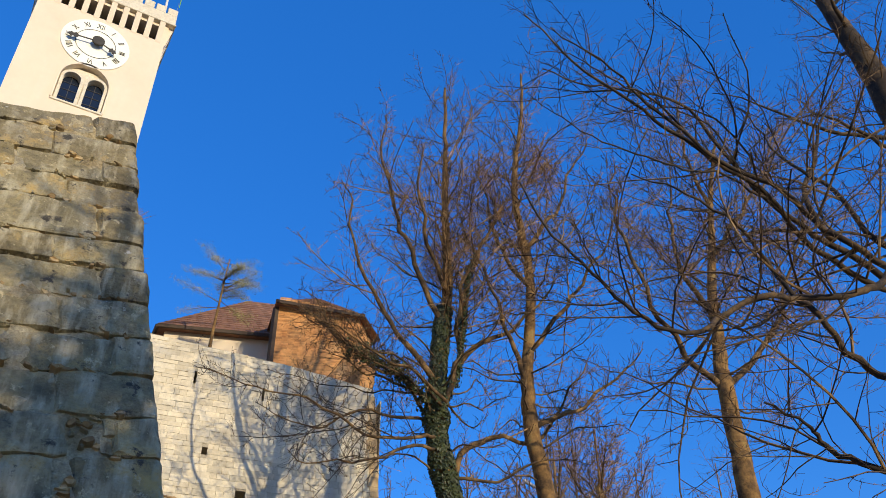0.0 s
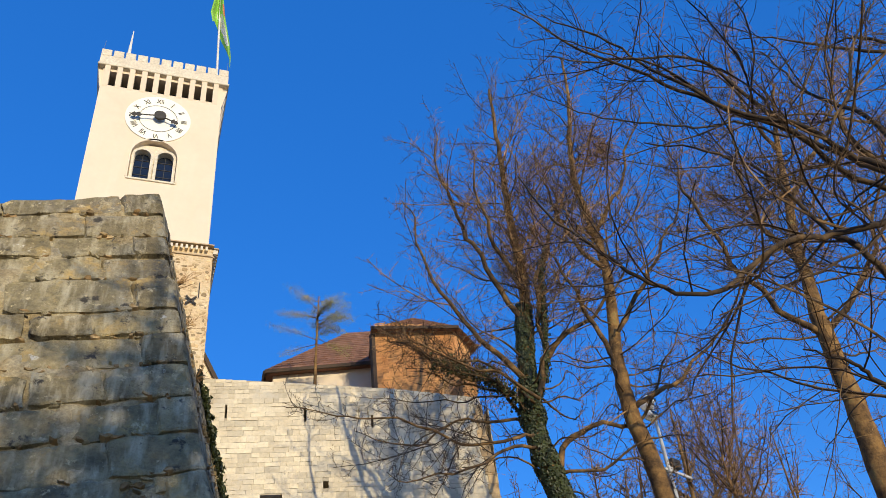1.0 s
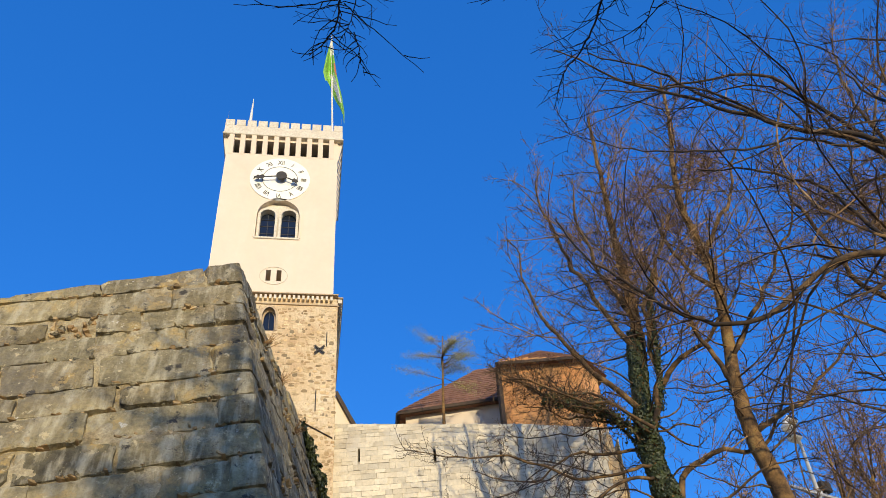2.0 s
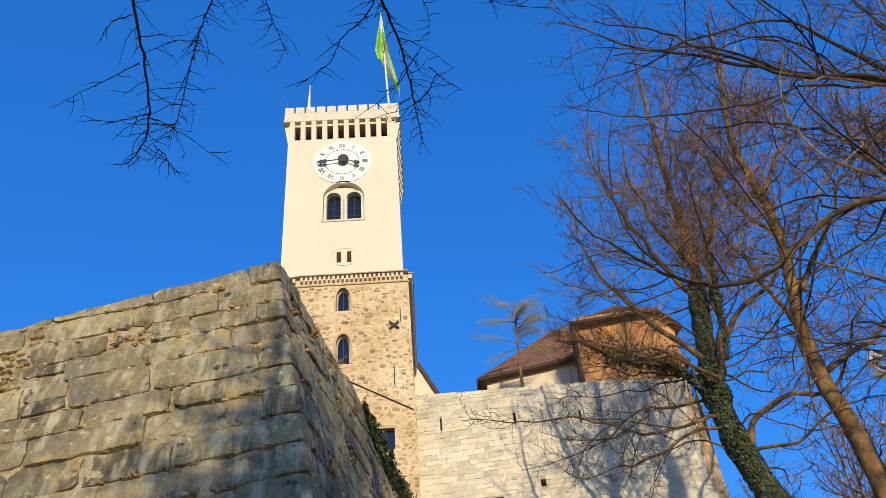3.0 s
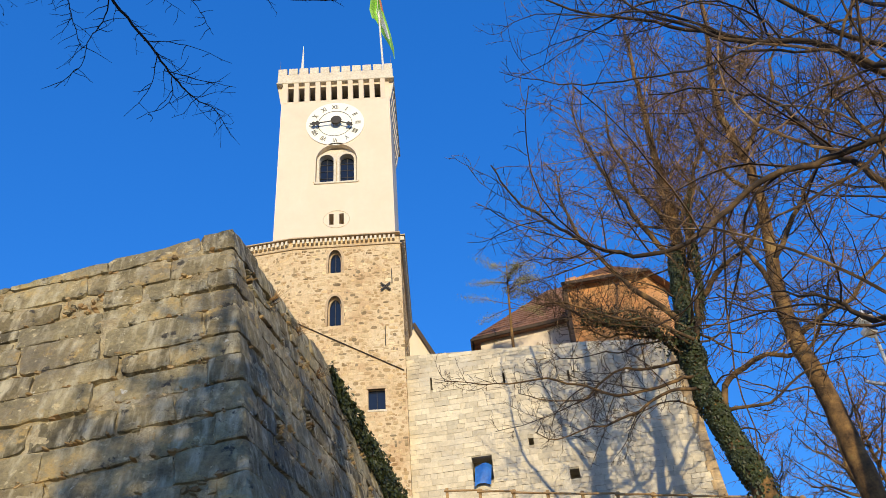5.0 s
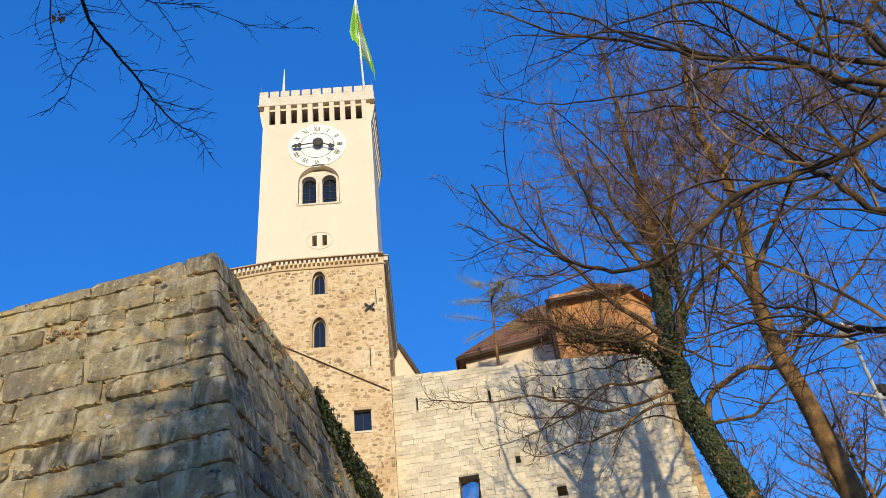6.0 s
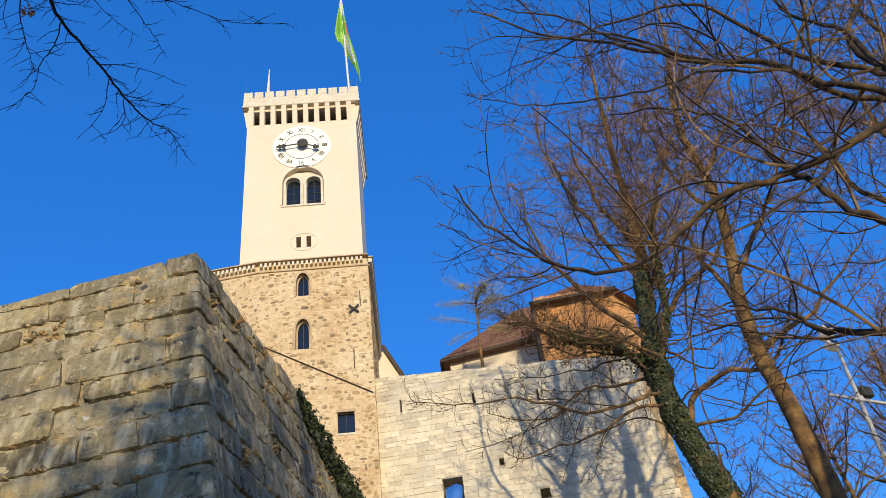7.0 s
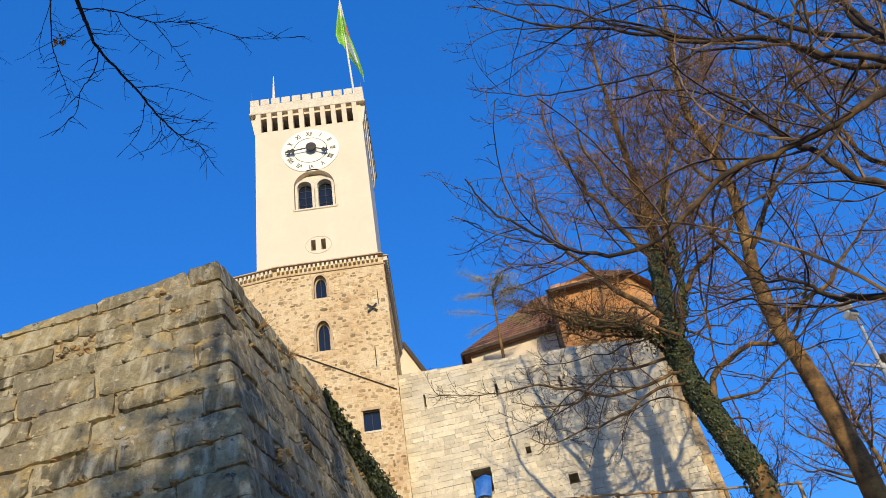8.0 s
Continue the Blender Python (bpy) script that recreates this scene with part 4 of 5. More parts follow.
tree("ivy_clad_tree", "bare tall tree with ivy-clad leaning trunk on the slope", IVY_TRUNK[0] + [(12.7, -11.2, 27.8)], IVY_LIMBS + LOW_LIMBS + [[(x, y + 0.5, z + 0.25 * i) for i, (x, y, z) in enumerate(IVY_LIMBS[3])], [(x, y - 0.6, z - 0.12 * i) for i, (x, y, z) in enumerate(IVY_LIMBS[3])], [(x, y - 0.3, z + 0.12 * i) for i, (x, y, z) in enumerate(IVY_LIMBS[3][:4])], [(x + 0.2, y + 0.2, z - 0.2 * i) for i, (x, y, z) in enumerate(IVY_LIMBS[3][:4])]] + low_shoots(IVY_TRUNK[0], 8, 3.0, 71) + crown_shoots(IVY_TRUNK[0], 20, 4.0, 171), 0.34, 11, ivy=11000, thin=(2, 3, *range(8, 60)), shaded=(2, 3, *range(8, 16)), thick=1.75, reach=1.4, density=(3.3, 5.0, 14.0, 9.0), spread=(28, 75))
B_LOW = low_shoots(B_TRUNK[0], 9, 3.0, 72) + crown_shoots(B_TRUNK[0], 18, 3.8, 172)
tree("bare_tree", "bare leafless tree with straight brown mossy trunk", B_TRUNK[0] + [(15.4, -12.8, 28.6)], B_LIMBS + B_LOW, 0.30, 12, thick=1.75, reach=1.4, density=(3.3, 5.0, 14.0, 9.0), spread=(28, 75), thin=tuple(range(5, 40)))
tree("bare_tree", "bare leafless forked tree with dark brown bark", C_TRUNK[0], C_LIMBS + crown_shoots(C_TRUNK[0], 18, 4.4, 173, 0.25), 0.36, 13, thin=tuple(range(5, 40)), thick=1.75, reach=1.35, density=(3.3, 5.0, 14.0, 9.0), spread=(28, 75))
D_TRUNK = [(16.0, -26.4, 1.0), (16.4, -26.2, 6.0), (16.5, -25.8, 9.5), (16.7, -25.2, 13.6), (16.8, -25.0, 16.0), (16.6, -24.9, 18.1), (16.4, -24.7, 20.1), (16.3, -24.5, 21.8)]
for limb in D_LIMBS[:5]:
    limb.insert(0, (15.9, -26.0, limb[0][2] - 1.5 + 0.9))
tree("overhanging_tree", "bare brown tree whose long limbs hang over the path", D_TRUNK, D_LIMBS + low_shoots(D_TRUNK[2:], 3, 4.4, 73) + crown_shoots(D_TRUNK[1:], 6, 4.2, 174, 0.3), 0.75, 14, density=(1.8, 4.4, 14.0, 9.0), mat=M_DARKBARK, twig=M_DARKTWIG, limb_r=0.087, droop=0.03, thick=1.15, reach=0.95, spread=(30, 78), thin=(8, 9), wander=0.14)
# tree beside the path, its limbs hanging over the viewer
E_TRUNK = [(6.6, -41.0, -0.6), (6.5, -40.8, 4.0), (6.2, -40.4, 7.5), (5.6, -39.8, 10.5), (5.0, -39.2, 13.0), (4.8, -38.6, 16.0)]
HANG_LIMBS = [
    [(3.01, -32.22, 3.59), (2.98, -32.01, 3.67), (3.04, -31.77, 3.7), (3.08, -31.52, 3.75), (3.1, -31.28, 3.87), (3.12, -31.04, 4.04), (3.14, -30.8, 4.09)],
    [(1.95, -31.9, 4.24), (2.05, -31.86, 3.79), (2.12, -31.82, 3.5), (2.15, -31.78, 3.3), (2.13, -31.74, 3.21), (2.07, -31.7, 3.15)],
    [(2.32, -31.75, 4.41), (2.29, -31.73, 4.08), (2.25, -31.7, 3.93), (2.23, -31.68, 3.77), (2.21, -31.65, 3.61), (2.19, -31.62, 3.46), (2.16, -31.6, 3.38)],
    [(2.37, -31.4, 4.96), (2.41, -31.37, 4.62), (2.46, -31.33, 4.43), (2.53, -31.3, 4.23)],
]
HANG_FORKS = [
    [(2.98, -32.0, 3.68), (2.92, -31.9, 3.66), (2.83, -31.8, 3.68), (2.77, -31.7, 3.66), (2.63, -31.6, 3.64)],
    [(2.96, -32.2, 3.69), (3.06, -32.07, 3.82), (3.16, -31.93, 3.91), (3.28, -31.8, 4.05), (3.4, -31.67, 4.12), (3.53, -31.53, 4.22), (3.75, -31.4, 4.36)],
]
HANG_TWIGS = [
    [(2.08, -31.8, 3.58), (1.9, -31.73, 3.55), (1.72, -31.65, 3.53)],
    [(2.16, -31.8, 3.31), (2.03, -31.73, 3.35), (1.83, -31.65, 3.45)],
    [(2.16, -31.8, 3.28), (2.23, -31.73, 3.29), (2.41, -31.65, 3.18)],
    [(2.19, -31.8, 3.14), (2.21, -31.73, 3.16), (2.23, -31.65, 3.14)],
    [(2.3, -31.8, 3.7), (2.15, -31.73, 3.79), (2.01, -31.65, 3.82)],
    [(2.01, -31.8, 3.88), (1.9, -31.73, 3.93), (1.82, -31.65, 3.9)],
]
HANG_SPRIGS = [
    [(2.93, -31.8, 4.19), (2.92, -31.6, 4.29), (3.03, -31.4, 4.32)],
    [(3.11, -31.8, 4.09), (3.18, -31.6, 4.07), (3.18, -31.4, 4.16)],
    [(3.05, -31.8, 3.66), (3.14, -31.6, 3.86), (3.28, -31.4, 3.96)],
    [(3.11, -31.8, 3.57), (3.02, -31.6, 3.61), (2.85, -31.4, 3.66)],
    [(3.18, -31.8, 3.45), (3.11, -31.6, 3.52), (2.9, -31.4, 3.64)],
    [(3.15, -31.8, 3.48), (3.22, -31.6, 3.64), (3.31, -31.4, 3.8)],
    [(2.8, -31.8, 4.13), (2.64, -31.6, 4.35), (2.47, -31.4, 4.59)],
    [(2.62, -31.8, 4.44), (2.48, -31.6, 4.34), (2.41, -31.4, 4.4)],
]
# Upper limbs out of view, added so that this crown shades the bastion.
E_UP = [
    [(6.0, -40.2, 8.4), (4.4, -39.0, 9.6), (2.6, -38.0, 10.4), (0.6, -37.2, 10.8)],
    [(5.7, -39.9, 10.0), (3.6, -39.4, 11.6), (1.6, -38.8, 12.6)],
    [(5.4, -39.6, 11.4), (6.4, -38.0, 13.0), (7.4, -36.8, 14.4)],
    [(6.2, -40.4, 7.4), (4.6, -40.6, 8.4), (2.4, -40.4, 8.9), (0.4, -40.0, 9.0)],
    [(5.2, -39.4, 12.4), (3.4, -38.2, 13.6), (1.8, -37.4, 14.2)],
    [(6.4, -40.7, 5.8), (5.0, -40.8, 6.8), (3.2, -40.6, 7.3)],
]
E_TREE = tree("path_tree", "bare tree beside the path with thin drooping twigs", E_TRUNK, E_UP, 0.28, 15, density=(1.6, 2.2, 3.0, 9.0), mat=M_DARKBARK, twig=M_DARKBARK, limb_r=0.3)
rh = random.Random(16)
def hang(path, ra, rb, twigs, long_):
    """A drooping shoot from radius ra to rb, beset with short crooked twigs and buds."""
    hb = Mesh()
    pth = smooth_path(path, 6)
    k = len(pth)
    hb.tube([p + Vector((rh.gauss(0, 0.002), rh.gauss(0, 0.002), rh.gauss(0, 0.002))) for p in pth], [ra + (rb - ra) * (i / (k - 1)) ** 0.8 for i in range(k)], 6)
    for p_ in range(2, k - 1):
        for side_ in range(rh.choice(twigs)):
            d_ = (pth[p_ + 1] - pth[p_]).normalized()
            v_ = (d_ * rh.uniform(0.3, 0.9) + Vector((rh.choice((-1, 1)) * rh.uniform(0.4, 1), rh.uniform(-0.3, 0.3), rh.uniform(-0.5, 0.5)))).normalized()
            ln_ = rh.uniform(0.02, 0.09) if rh.random() < 0.5 else rh.uniform(0.08, long_)
            tw = [pth[p_]]
            for q in range(5):
                v_ = (v_ + Vector((rh.gauss(0, 0.2), rh.gauss(0, 0.2), rh.gauss(-0.02, 0.2)))).normalized()
                tw.append(tw[-1] + v_ * ln_ / 5)
            hb.tube(tw, [0.0017 - 0.00018 * q for q in range(6)], 4, False)
            grow(hb, hb, tw, 0.0012, 0.0008, 2, rh, (40, 80), -0.03, 3, (0, 0, 22.0, 8.0), 0.26, 0.1)
    adopt(part("hanging_limb", hb, M_NEARBARK, label="thin drooping limb with fine twigs, bark darkened for shade"), E_TREE)
for n_, lp in enumerate(HANG_LIMBS):
    a_ = Vector(lp[0])
    d_ = (a_ - Vector(lp[1])).normalized()
    root = Vector((6.2 - 0.1 * n_, -40.4, 7.5 + 0.4 * n_))
    over = smooth_path([root, root.lerp(a_, 0.5) + UP * 2.2, a_ + d_ * 1.0 + UP * 0.5, a_], 8)
    k = len(over)
    # These lead limbs carry the same shade-blackened bark.
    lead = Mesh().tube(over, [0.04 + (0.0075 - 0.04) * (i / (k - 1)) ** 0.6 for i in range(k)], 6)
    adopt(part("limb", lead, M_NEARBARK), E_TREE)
    hang(lp, 0.0075 if n_ < 2 else 0.0045, 0.0013, (1, 1, 2, 2), 0.22)
for lp in HANG_FORKS:
    hang(lp, 0.003, 0.0012, (0, 1, 1, 2), 0.15)
for lp in HANG_TWIGS + HANG_SPRIGS:
    hang(lp, 0.0022, 0.001, (0, 0, 1, 1), 0.08)
dead = Mesh()
rl = random.Random(3)
for k in range(9):
    leaf_at(dead, Vector(HANG_SPRIGS[6][2]) + Vector((rl.gauss(0, 0.015), rl.gauss(0, 0.015), rl.gauss(0, 0.02))), Vector((rl.gauss(0, 1), rl.gauss(0, 1), rl.gauss(0, 1))).normalized(), 0.03, rl)
adopt(part("dry_leaf", dead, M_DRYLEAF, label="small curled brown dry leaf"), E_TREE)


def round_tree(x, y, z_top, spread_r, seed, label, thick=2.2, r=0.3, dens=(2.2, 3.0, 3.0, 9.0)):
    """A bare tree with a rounded crown."""
    r_ = random.Random(seed)
    z0 = hill(x, y)
    h = z_top - z0
    trunk = [(x, y, z0), (x + 0.1, y, z0 + 0.3 * h), (x - 0.1, y, z0 + 0.6 * h), (x, y, z_top)]
    limbs = []
    for k in range(9):
        a, b0_ = 2 * math.pi * (k * 0.38), 0.3 + 0.055 * k
        p = Vector((x, y, z0 + b0_ * h))
        q = Vector((x + spread_r * math.cos(a) * (1.1 - 0.06 * k), y + spread_r * math.sin(a) * (1.1 - 0.06 * k), z0 + (b0_ + 0.32) * h))
        limbs.append([tuple(p), tuple(p.lerp(q, 0.5) + Vector((0, 0, -0.03 * h))), tuple(q)])
    return tree("bare_tree", label, trunk, limbs, r, seed, density=dens, depth=3 if thick < 3 else 2, thick=thick, limb_r=0.4, reach=1.3)


round_tree(36, 14, 29.0, 5, 31, "distant bare tree with rounded crown behind the castle slope")
round_tree(46, 16, 28.5, 5, 32, "distant bare tree standing below the castle slope")
round_tree(54, 15, 30.0, 6, 33, "distant wide bare tree on the far slope")
round_tree(27, 2, 20.5, 4, 34, "slender bare tree near the floodlight mast")
for k, (x, y, zt, sp) in enumerate(((19.5, -5, 15.5, 2.4), (22.5, -6.5, 17.5, 2.8), (26.5, -2, 20.0, 3.2), (23.5, 5, 21.0, 3.0), (30.0, 4, 25.0, 3.6), (20.5, 8, 19.5, 2.6), (17.5, -7, 13.2, 2.0))):
    round_tree(x, y, zt, sp, 90 + k, "thin tan bare tree on the slope below the wall", 3.0, 0.13, (4.8, 5.8, 6.4, 9.0))
# Out-of-view trees behind the camera, added only to dapple the bastion with shade.
for x, y, zt, sp in ((4.5, -49.0, 15.6, 1.6), (5.5, -47.4, 15.2, 1.5), (6.5, -49.5, 16.8, 1.8), (7.7, -47.0, 15.4, 1.6)):
    round_tree(x, y, zt, sp, 60 + int(x), "unseen bare tree added to dapple the bastion with shade", 5.0, 0.3, (1.5, 1.8, 2.4, 9.0))
# Denser unseen row, added to keep the bastion's lower courses in shade.
for x, y, zt, sp in ((2.9, -46.0, 11.6, 1.6), (3.8, -45.2, 12.4, 1.6), (4.8, -45.6, 12.6, 1.7), (5.8, -45.2, 12.4, 1.7)):
    round_tree(x, y, zt, sp, 80 + int(x), "unseen low bushy tree added to shade the lower bastion", 7.5, 0.2, (4.9, 4.6, 2.4, 9.0))
# thin pine behind the castle wall
pine = thing("pine_tree", "thin young pine with sparse pale green crown", "tree", (8.13, 1.4, 19))
pt, pn = Mesh(), Mesh()
stem = smooth_path([(8.13, 1.9, 10.0), (8.13, 1.6, 20.0), (8.18, 1.4, 23.0), (8.3, 1.3, 25.6)])
pt.tube(stem, [0.11 * (1 - 0.75 * i / (len(stem) - 1)) for i in range(len(stem))], 7)
rp = random.Random(8)
for k in range(26):
    z = rp.uniform(22.9, 25.4)
    a = rp.uniform(0, 2 * math.pi)
    ln = rp.uniform(1.0, 2.7) * (1.0 - 0.3 * (z - 22.9) / 2.5)
    p0 = Vector((8.2, 1.4, z))
    p1 = p0 + Vector((math.cos(a) * ln, math.sin(a) * ln, rp.uniform(-0.1, 0.35)))
    pt.tube([p0, p0.lerp(p1, 0.5) + Vector((0, 0, 0.06)), p1], [0.022, 0.014, 0.006], 4, False)
    for q in range(240):
        c = p0.lerp(p1, rp.uniform(0.35, 1.05)) + Vector((rp.gauss(0, 0.16), rp.gauss(0, 0.16), rp.gauss(0.03, 0.06)))
        leaf_at(pn, c, Vector((rp.gauss(0, 1), rp.gauss(0, 1), rp.gauss(0, 1))).normalized(), rp.uniform(0.03, 0.06), rp)
adopt(part("trunk", pt, M_BARK, smooth=True), pine)
adopt(part("crown", pn, M_NEEDLE), pine)

# ---------------------------------------------------------------- near bastion wall
FS = (-0.0657, 0.2655, -24.834)          # front: y = a x + b z + c
SS = (0.2045, -0.2328, 7.749)            # side: x = a y + b z + c


def edge_at(z):
    x = (SS[0] * (FS[1] * z + FS[2]) + SS[1] * z + SS[2]) / (1 - SS[0] * FS[0])
    return Vector((x, FS[0] * x + FS[1] * z + FS[2], z))


def front_at(x, z):
    return Vector((x, FS[0] * x + FS[1] * z + FS[2], z))


def side_at(y, z):
    return Vector((SS[0] * y + SS[1] * z + SS[2], y, z))


FN = Vector((FS[0], -1, FS[1])).normalized()
SN = Vector((1, -SS[0], -SS[1])).normalized()
bastion = thing("bastion_wall", "dark weathered battered bastion of large sandstone blocks", "castle wall", (1, -23, 0))
SLOPE_F, SLOPE_S = 0.15, 0.03
LEFT = -9.0


def front_top(x):
    """Broken skyline of the front: falls to the left, with a step."""
    z = 10.27 - 0.235 * (0.95 - x)
    return z - (0.07 if x < -1.15 else 0) + 0.02 * math.sin(3.1 * x)


core = Mesh()
IN = 0.15
c0, c1 = edge_at(-1.0), edge_at(9.95)
fl0, fl1 = front_at(LEFT, -1.0), front_at(LEFT, front_top(LEFT) - 0.1)
sb0, sb1 = side_at(-9.0, -1.0), side_at(-9.0, 9.0)
ins = lambda p, f, s: p - FN * (IN if f else 0) - SN * (IN if s else 0)
a0, a1 = ins(c0, 1, 1), ins(c1, 1, 1)
l0, l1 = ins(fl0, 1, 0), ins(fl1, 1, 0)
s0, s1 = ins(sb0, 0, 1), ins(sb1, 0, 1)
m1 = ins(side_at(-16.0, 9.9), 0, 1)
r0, r1 = Vector((LEFT, -9, -1)), Vector((LEFT, -9, 7.4))
core.add([a0, a1, l0, l1, s0, s1, m1, r0, r1], [(2, 0, 1, 3), (0, 4, 5, 6, 1), (3, 1, 6, 5, 8), (4, 7, 8, 5), (7, 2, 3, 8), (0, 2, 7, 4)])
adopt(part("rubble_core", core, M_MORTAR), bastion)

COURSES = [10.33, 9.78, 9.28, 8.86, 8.40, 7.80, 7.37, 6.87, 6.35, 5.84, 5.32, 4.85, 4.3, 3.8, 3.25, 2.7, 2.1]
rnd = random.Random(5)


def side_top(y):
    return 10.4 - max(0, y + 17.5) * 0.2 + 0.05 * math.sin(2.3 * y)


def skin(s_, z):
    """A point of the wall's face: s_ runs along the front (negative) and round the corner along the side (positive)."""
    e = edge_at(z)
    if s_ <= 0:
        return front_at(e.x + s_, z), FN
    return side_at(e.y + s_, z), SN


def block(s0_, s1_, z0_, z1_, slope0, rnd, proud):
    """One weathered block of the facing between s0_ and s1_; a block that spans the corner turns round it."""
    nx = max(3, min(16, int((s1_ - s0_) / 0.1)))
    cols = [s0_ + (s1_ - s0_) * i / nx for i in range(nx + 1)]
    if s0_ < 0 < s1_:
        cols = sorted([c for c in cols if abs(c) > 0.05] + [-0.035, 0.035])
    ny = 6
    rows = [0.0, 0.06, 0.26, 0.5, 0.74, 0.93, 1.0]
    lean = rnd.uniform(-0.12, 0.12)
    seed = Vector((rnd.uniform(0, 90), rnd.uniform(0, 90), 0))
    vs, k = [], len(cols)
    h, w = z1_ - z0_, s1_ - s0_
    tilt = rnd.uniform(-0.02, 0.02)
    chip = [rnd.choice((0.0, 0.01, 0.03, 0.07)) for _ in range(4)]
    for b in rows:
        for c in cols:
            zz = z0_ + b * h + (SLOPE_F * c if c < 0 else SLOPE_S * c)
            edge = min(c - s0_, s1_ - c, b * h, (1 - b) * h)
            zz += (0.02 * noise.noise(Vector((c * 2.2, b * 3, 5)) + seed) + 0.012 * noise.noise(Vector((c * 7, b * 3, 9)) + seed) + 0.014 * noise.noise(Vector((c * 17, b * 3, 4)) + seed)) * (1 if abs(b - 0.5) > 0.3 else 0.3) + tilt * (c - s0_)
            corner = max(0, 1 - min(c - s0_, s1_ - c) / 0.12) * (abs(b - 0.5) * 2) ** 3
            zz -= math.copysign(chip[(b > 0.5) * 2 + (c - s0_ > s1_ - c)] * corner, b - 0.5)
            cc = c + (0.05 * noise.noise(Vector((c * 9, zz * 4, 2)) + seed) + lean * (b - 0.5) * h if c in (cols[0], cols[-1]) and s0_ * s1_ > 0 else 0)
            lim = front_top(edge_at(zz).x + cc) if c < 0 else side_top(edge_at(zz).y + cc)
            zz = min(zz, lim + 0.03 * noise.noise(Vector((c * 3, 8, 1))))
            p, n_ = skin(cc, zz)
            if abs(c) < 0.06 and s0_ < 0 < s1_:
                n_ = (FN + SN).normalized()
            relief = 0.024 * noise.noise(Vector((c * 1.6, zz * 2.4, 0)) + seed) + 0.02 * noise.noise(Vector((c * 5, zz * 11, 3)) + seed) + 0.012 * noise.noise(Vector((c * 14, zz * 14, 6)) + seed)
            worn = -0.014 * (1 - min(1, edge / 0.05)) ** 2 * (0.4 + abs(noise.noise(Vector((c * 4, zz * 4, 4)) + seed)) * 2)
            vs.append(p + n_ * (proud + relief + worn))
    fs = [(r * k + i, r * k + i + 1, (r + 1) * k + i + 1, (r + 1) * k + i) for r in range(ny) for i in range(k - 1)]
    rim = list(range(k)) + [r * k + k - 1 for r in range(1, ny + 1)] + [ny * k + i for i in range(k - 2, -1, -1)] + [r * k for r in range(ny - 1, 0, -1)]
    o = len(vs)
    back = (FN + SN).normalized() if s0_ < 0 < s1_ else (FN if s1_ <= 0 else SN)
    vs += [vs[i] - back * 0.17 for i in rim]
    n_ = len(rim)
    fs += [(rim[(i + 1) % n_], rim[i], o + i, o + (i + 1) % n_) for i in range(n_)]
    return vs, fs


bed = Mesh()
cols_, rows_ = 230, 118
for r_ in range(rows_ + 1):
    for c_ in range(cols_ + 1):
        s_, z_ = -9.6 + 0.09 * c_, -0.9 + 0.095 * r_
        e_ = edge_at(z_)
        z_ = min(z_, (front_top(e_.x + s_) if s_ < 0 else side_top(e_.y + s_)) - 0.03)
        p_, n_ = skin(s_, z_)
        if abs(s_) < 0.05:
            n_ = (FN + SN).normalized()
        q_ = Vector((s_, z_, 0))
        bed.v.append(tuple(p_ + n_ * (-0.038 + 0.095 * noise.noise(q_ * 1.9) + 0.045 * noise.noise(q_ * 7.3))))
bed.f = [(r_ * (cols_ + 1) + c_, r_ * (cols_ + 1) + c_ + 1, (r_ + 1) * (cols_ + 1) + c_ + 1, (r_ + 1) * (cols_ + 1) + c_) for r_ in range(rows_) for c_ in range(cols_)]
adopt(part("bedding_mortar", bed, M_MORTAR), bastion)
pockets = []
for ci, (zt, zb) in enumerate(zip(COURSES, COURSES[1:])):
    # stones left and right of the corner block, with joints of uneven width
    a = -rnd.uniform(0.7, 1.1) if ci % 2 else -rnd.uniform(0.35, 0.55)
    c = rnd.uniform(0.35, 0.55) if ci % 2 else rnd.uniform(0.8, 1.2)
    spans = [(a, c)]
    p = a
    while p > -10:
        w = rnd.uniform(0.6, 1.7) if rnd.random() > 0.22 else rnd.uniform(0.14, 0.4)
        spans.append((p - w, p))
        p -= w
    p = c
    while p < 12:
        w = rnd.uniform(0.6, 2.0) if rnd.random() > 0.18 else rnd.uniform(0.2, 0.4)
        spans.append((p, p + w))
        p += w
    for p, q in spans:
        mid = (p + q) / 2
        base = zb + (SLOPE_F * mid if mid < 0 else SLOPE_S * mid)
        ref = edge_at(zb)
        lim = front_top(ref.x + mid) if mid < 0 else side_top(ref.y + mid)
        if base > lim - 0.06:
            continue
        gap = rnd.uniform(0.012, 0.03) if rnd.random() > 0.4 else rnd.uniform(0.035, 0.07)
        lo, hi = zb + rnd.uniform(0.002, 0.008), zt - gap
        if q - p < 0.42 and p * q > 0 and rnd.random() < 0.65:
            pockets.append((p, q, lo, hi))
            continue
        halves = [(lo, hi)]
        if q - p < 0.7 and p * q > 0 and zt - zb > 0.45 and rnd.random() < 0.4:
            m_ = lo + (hi - lo) * rnd.uniform(0.4, 0.6)
            halves = [(lo, m_ - 0.006), (m_ + 0.006, hi)]
        for lo, hi in halves:
            sv, sf = block(p + 0.004, q - rnd.choice((0.006, 0.012, 0.03, 0.08)), lo, hi, 0, rnd, rnd.uniform(-0.012, 0.04))
            adopt(part("stone", Mesh().add(sv, sf), M_STONE), bastion)



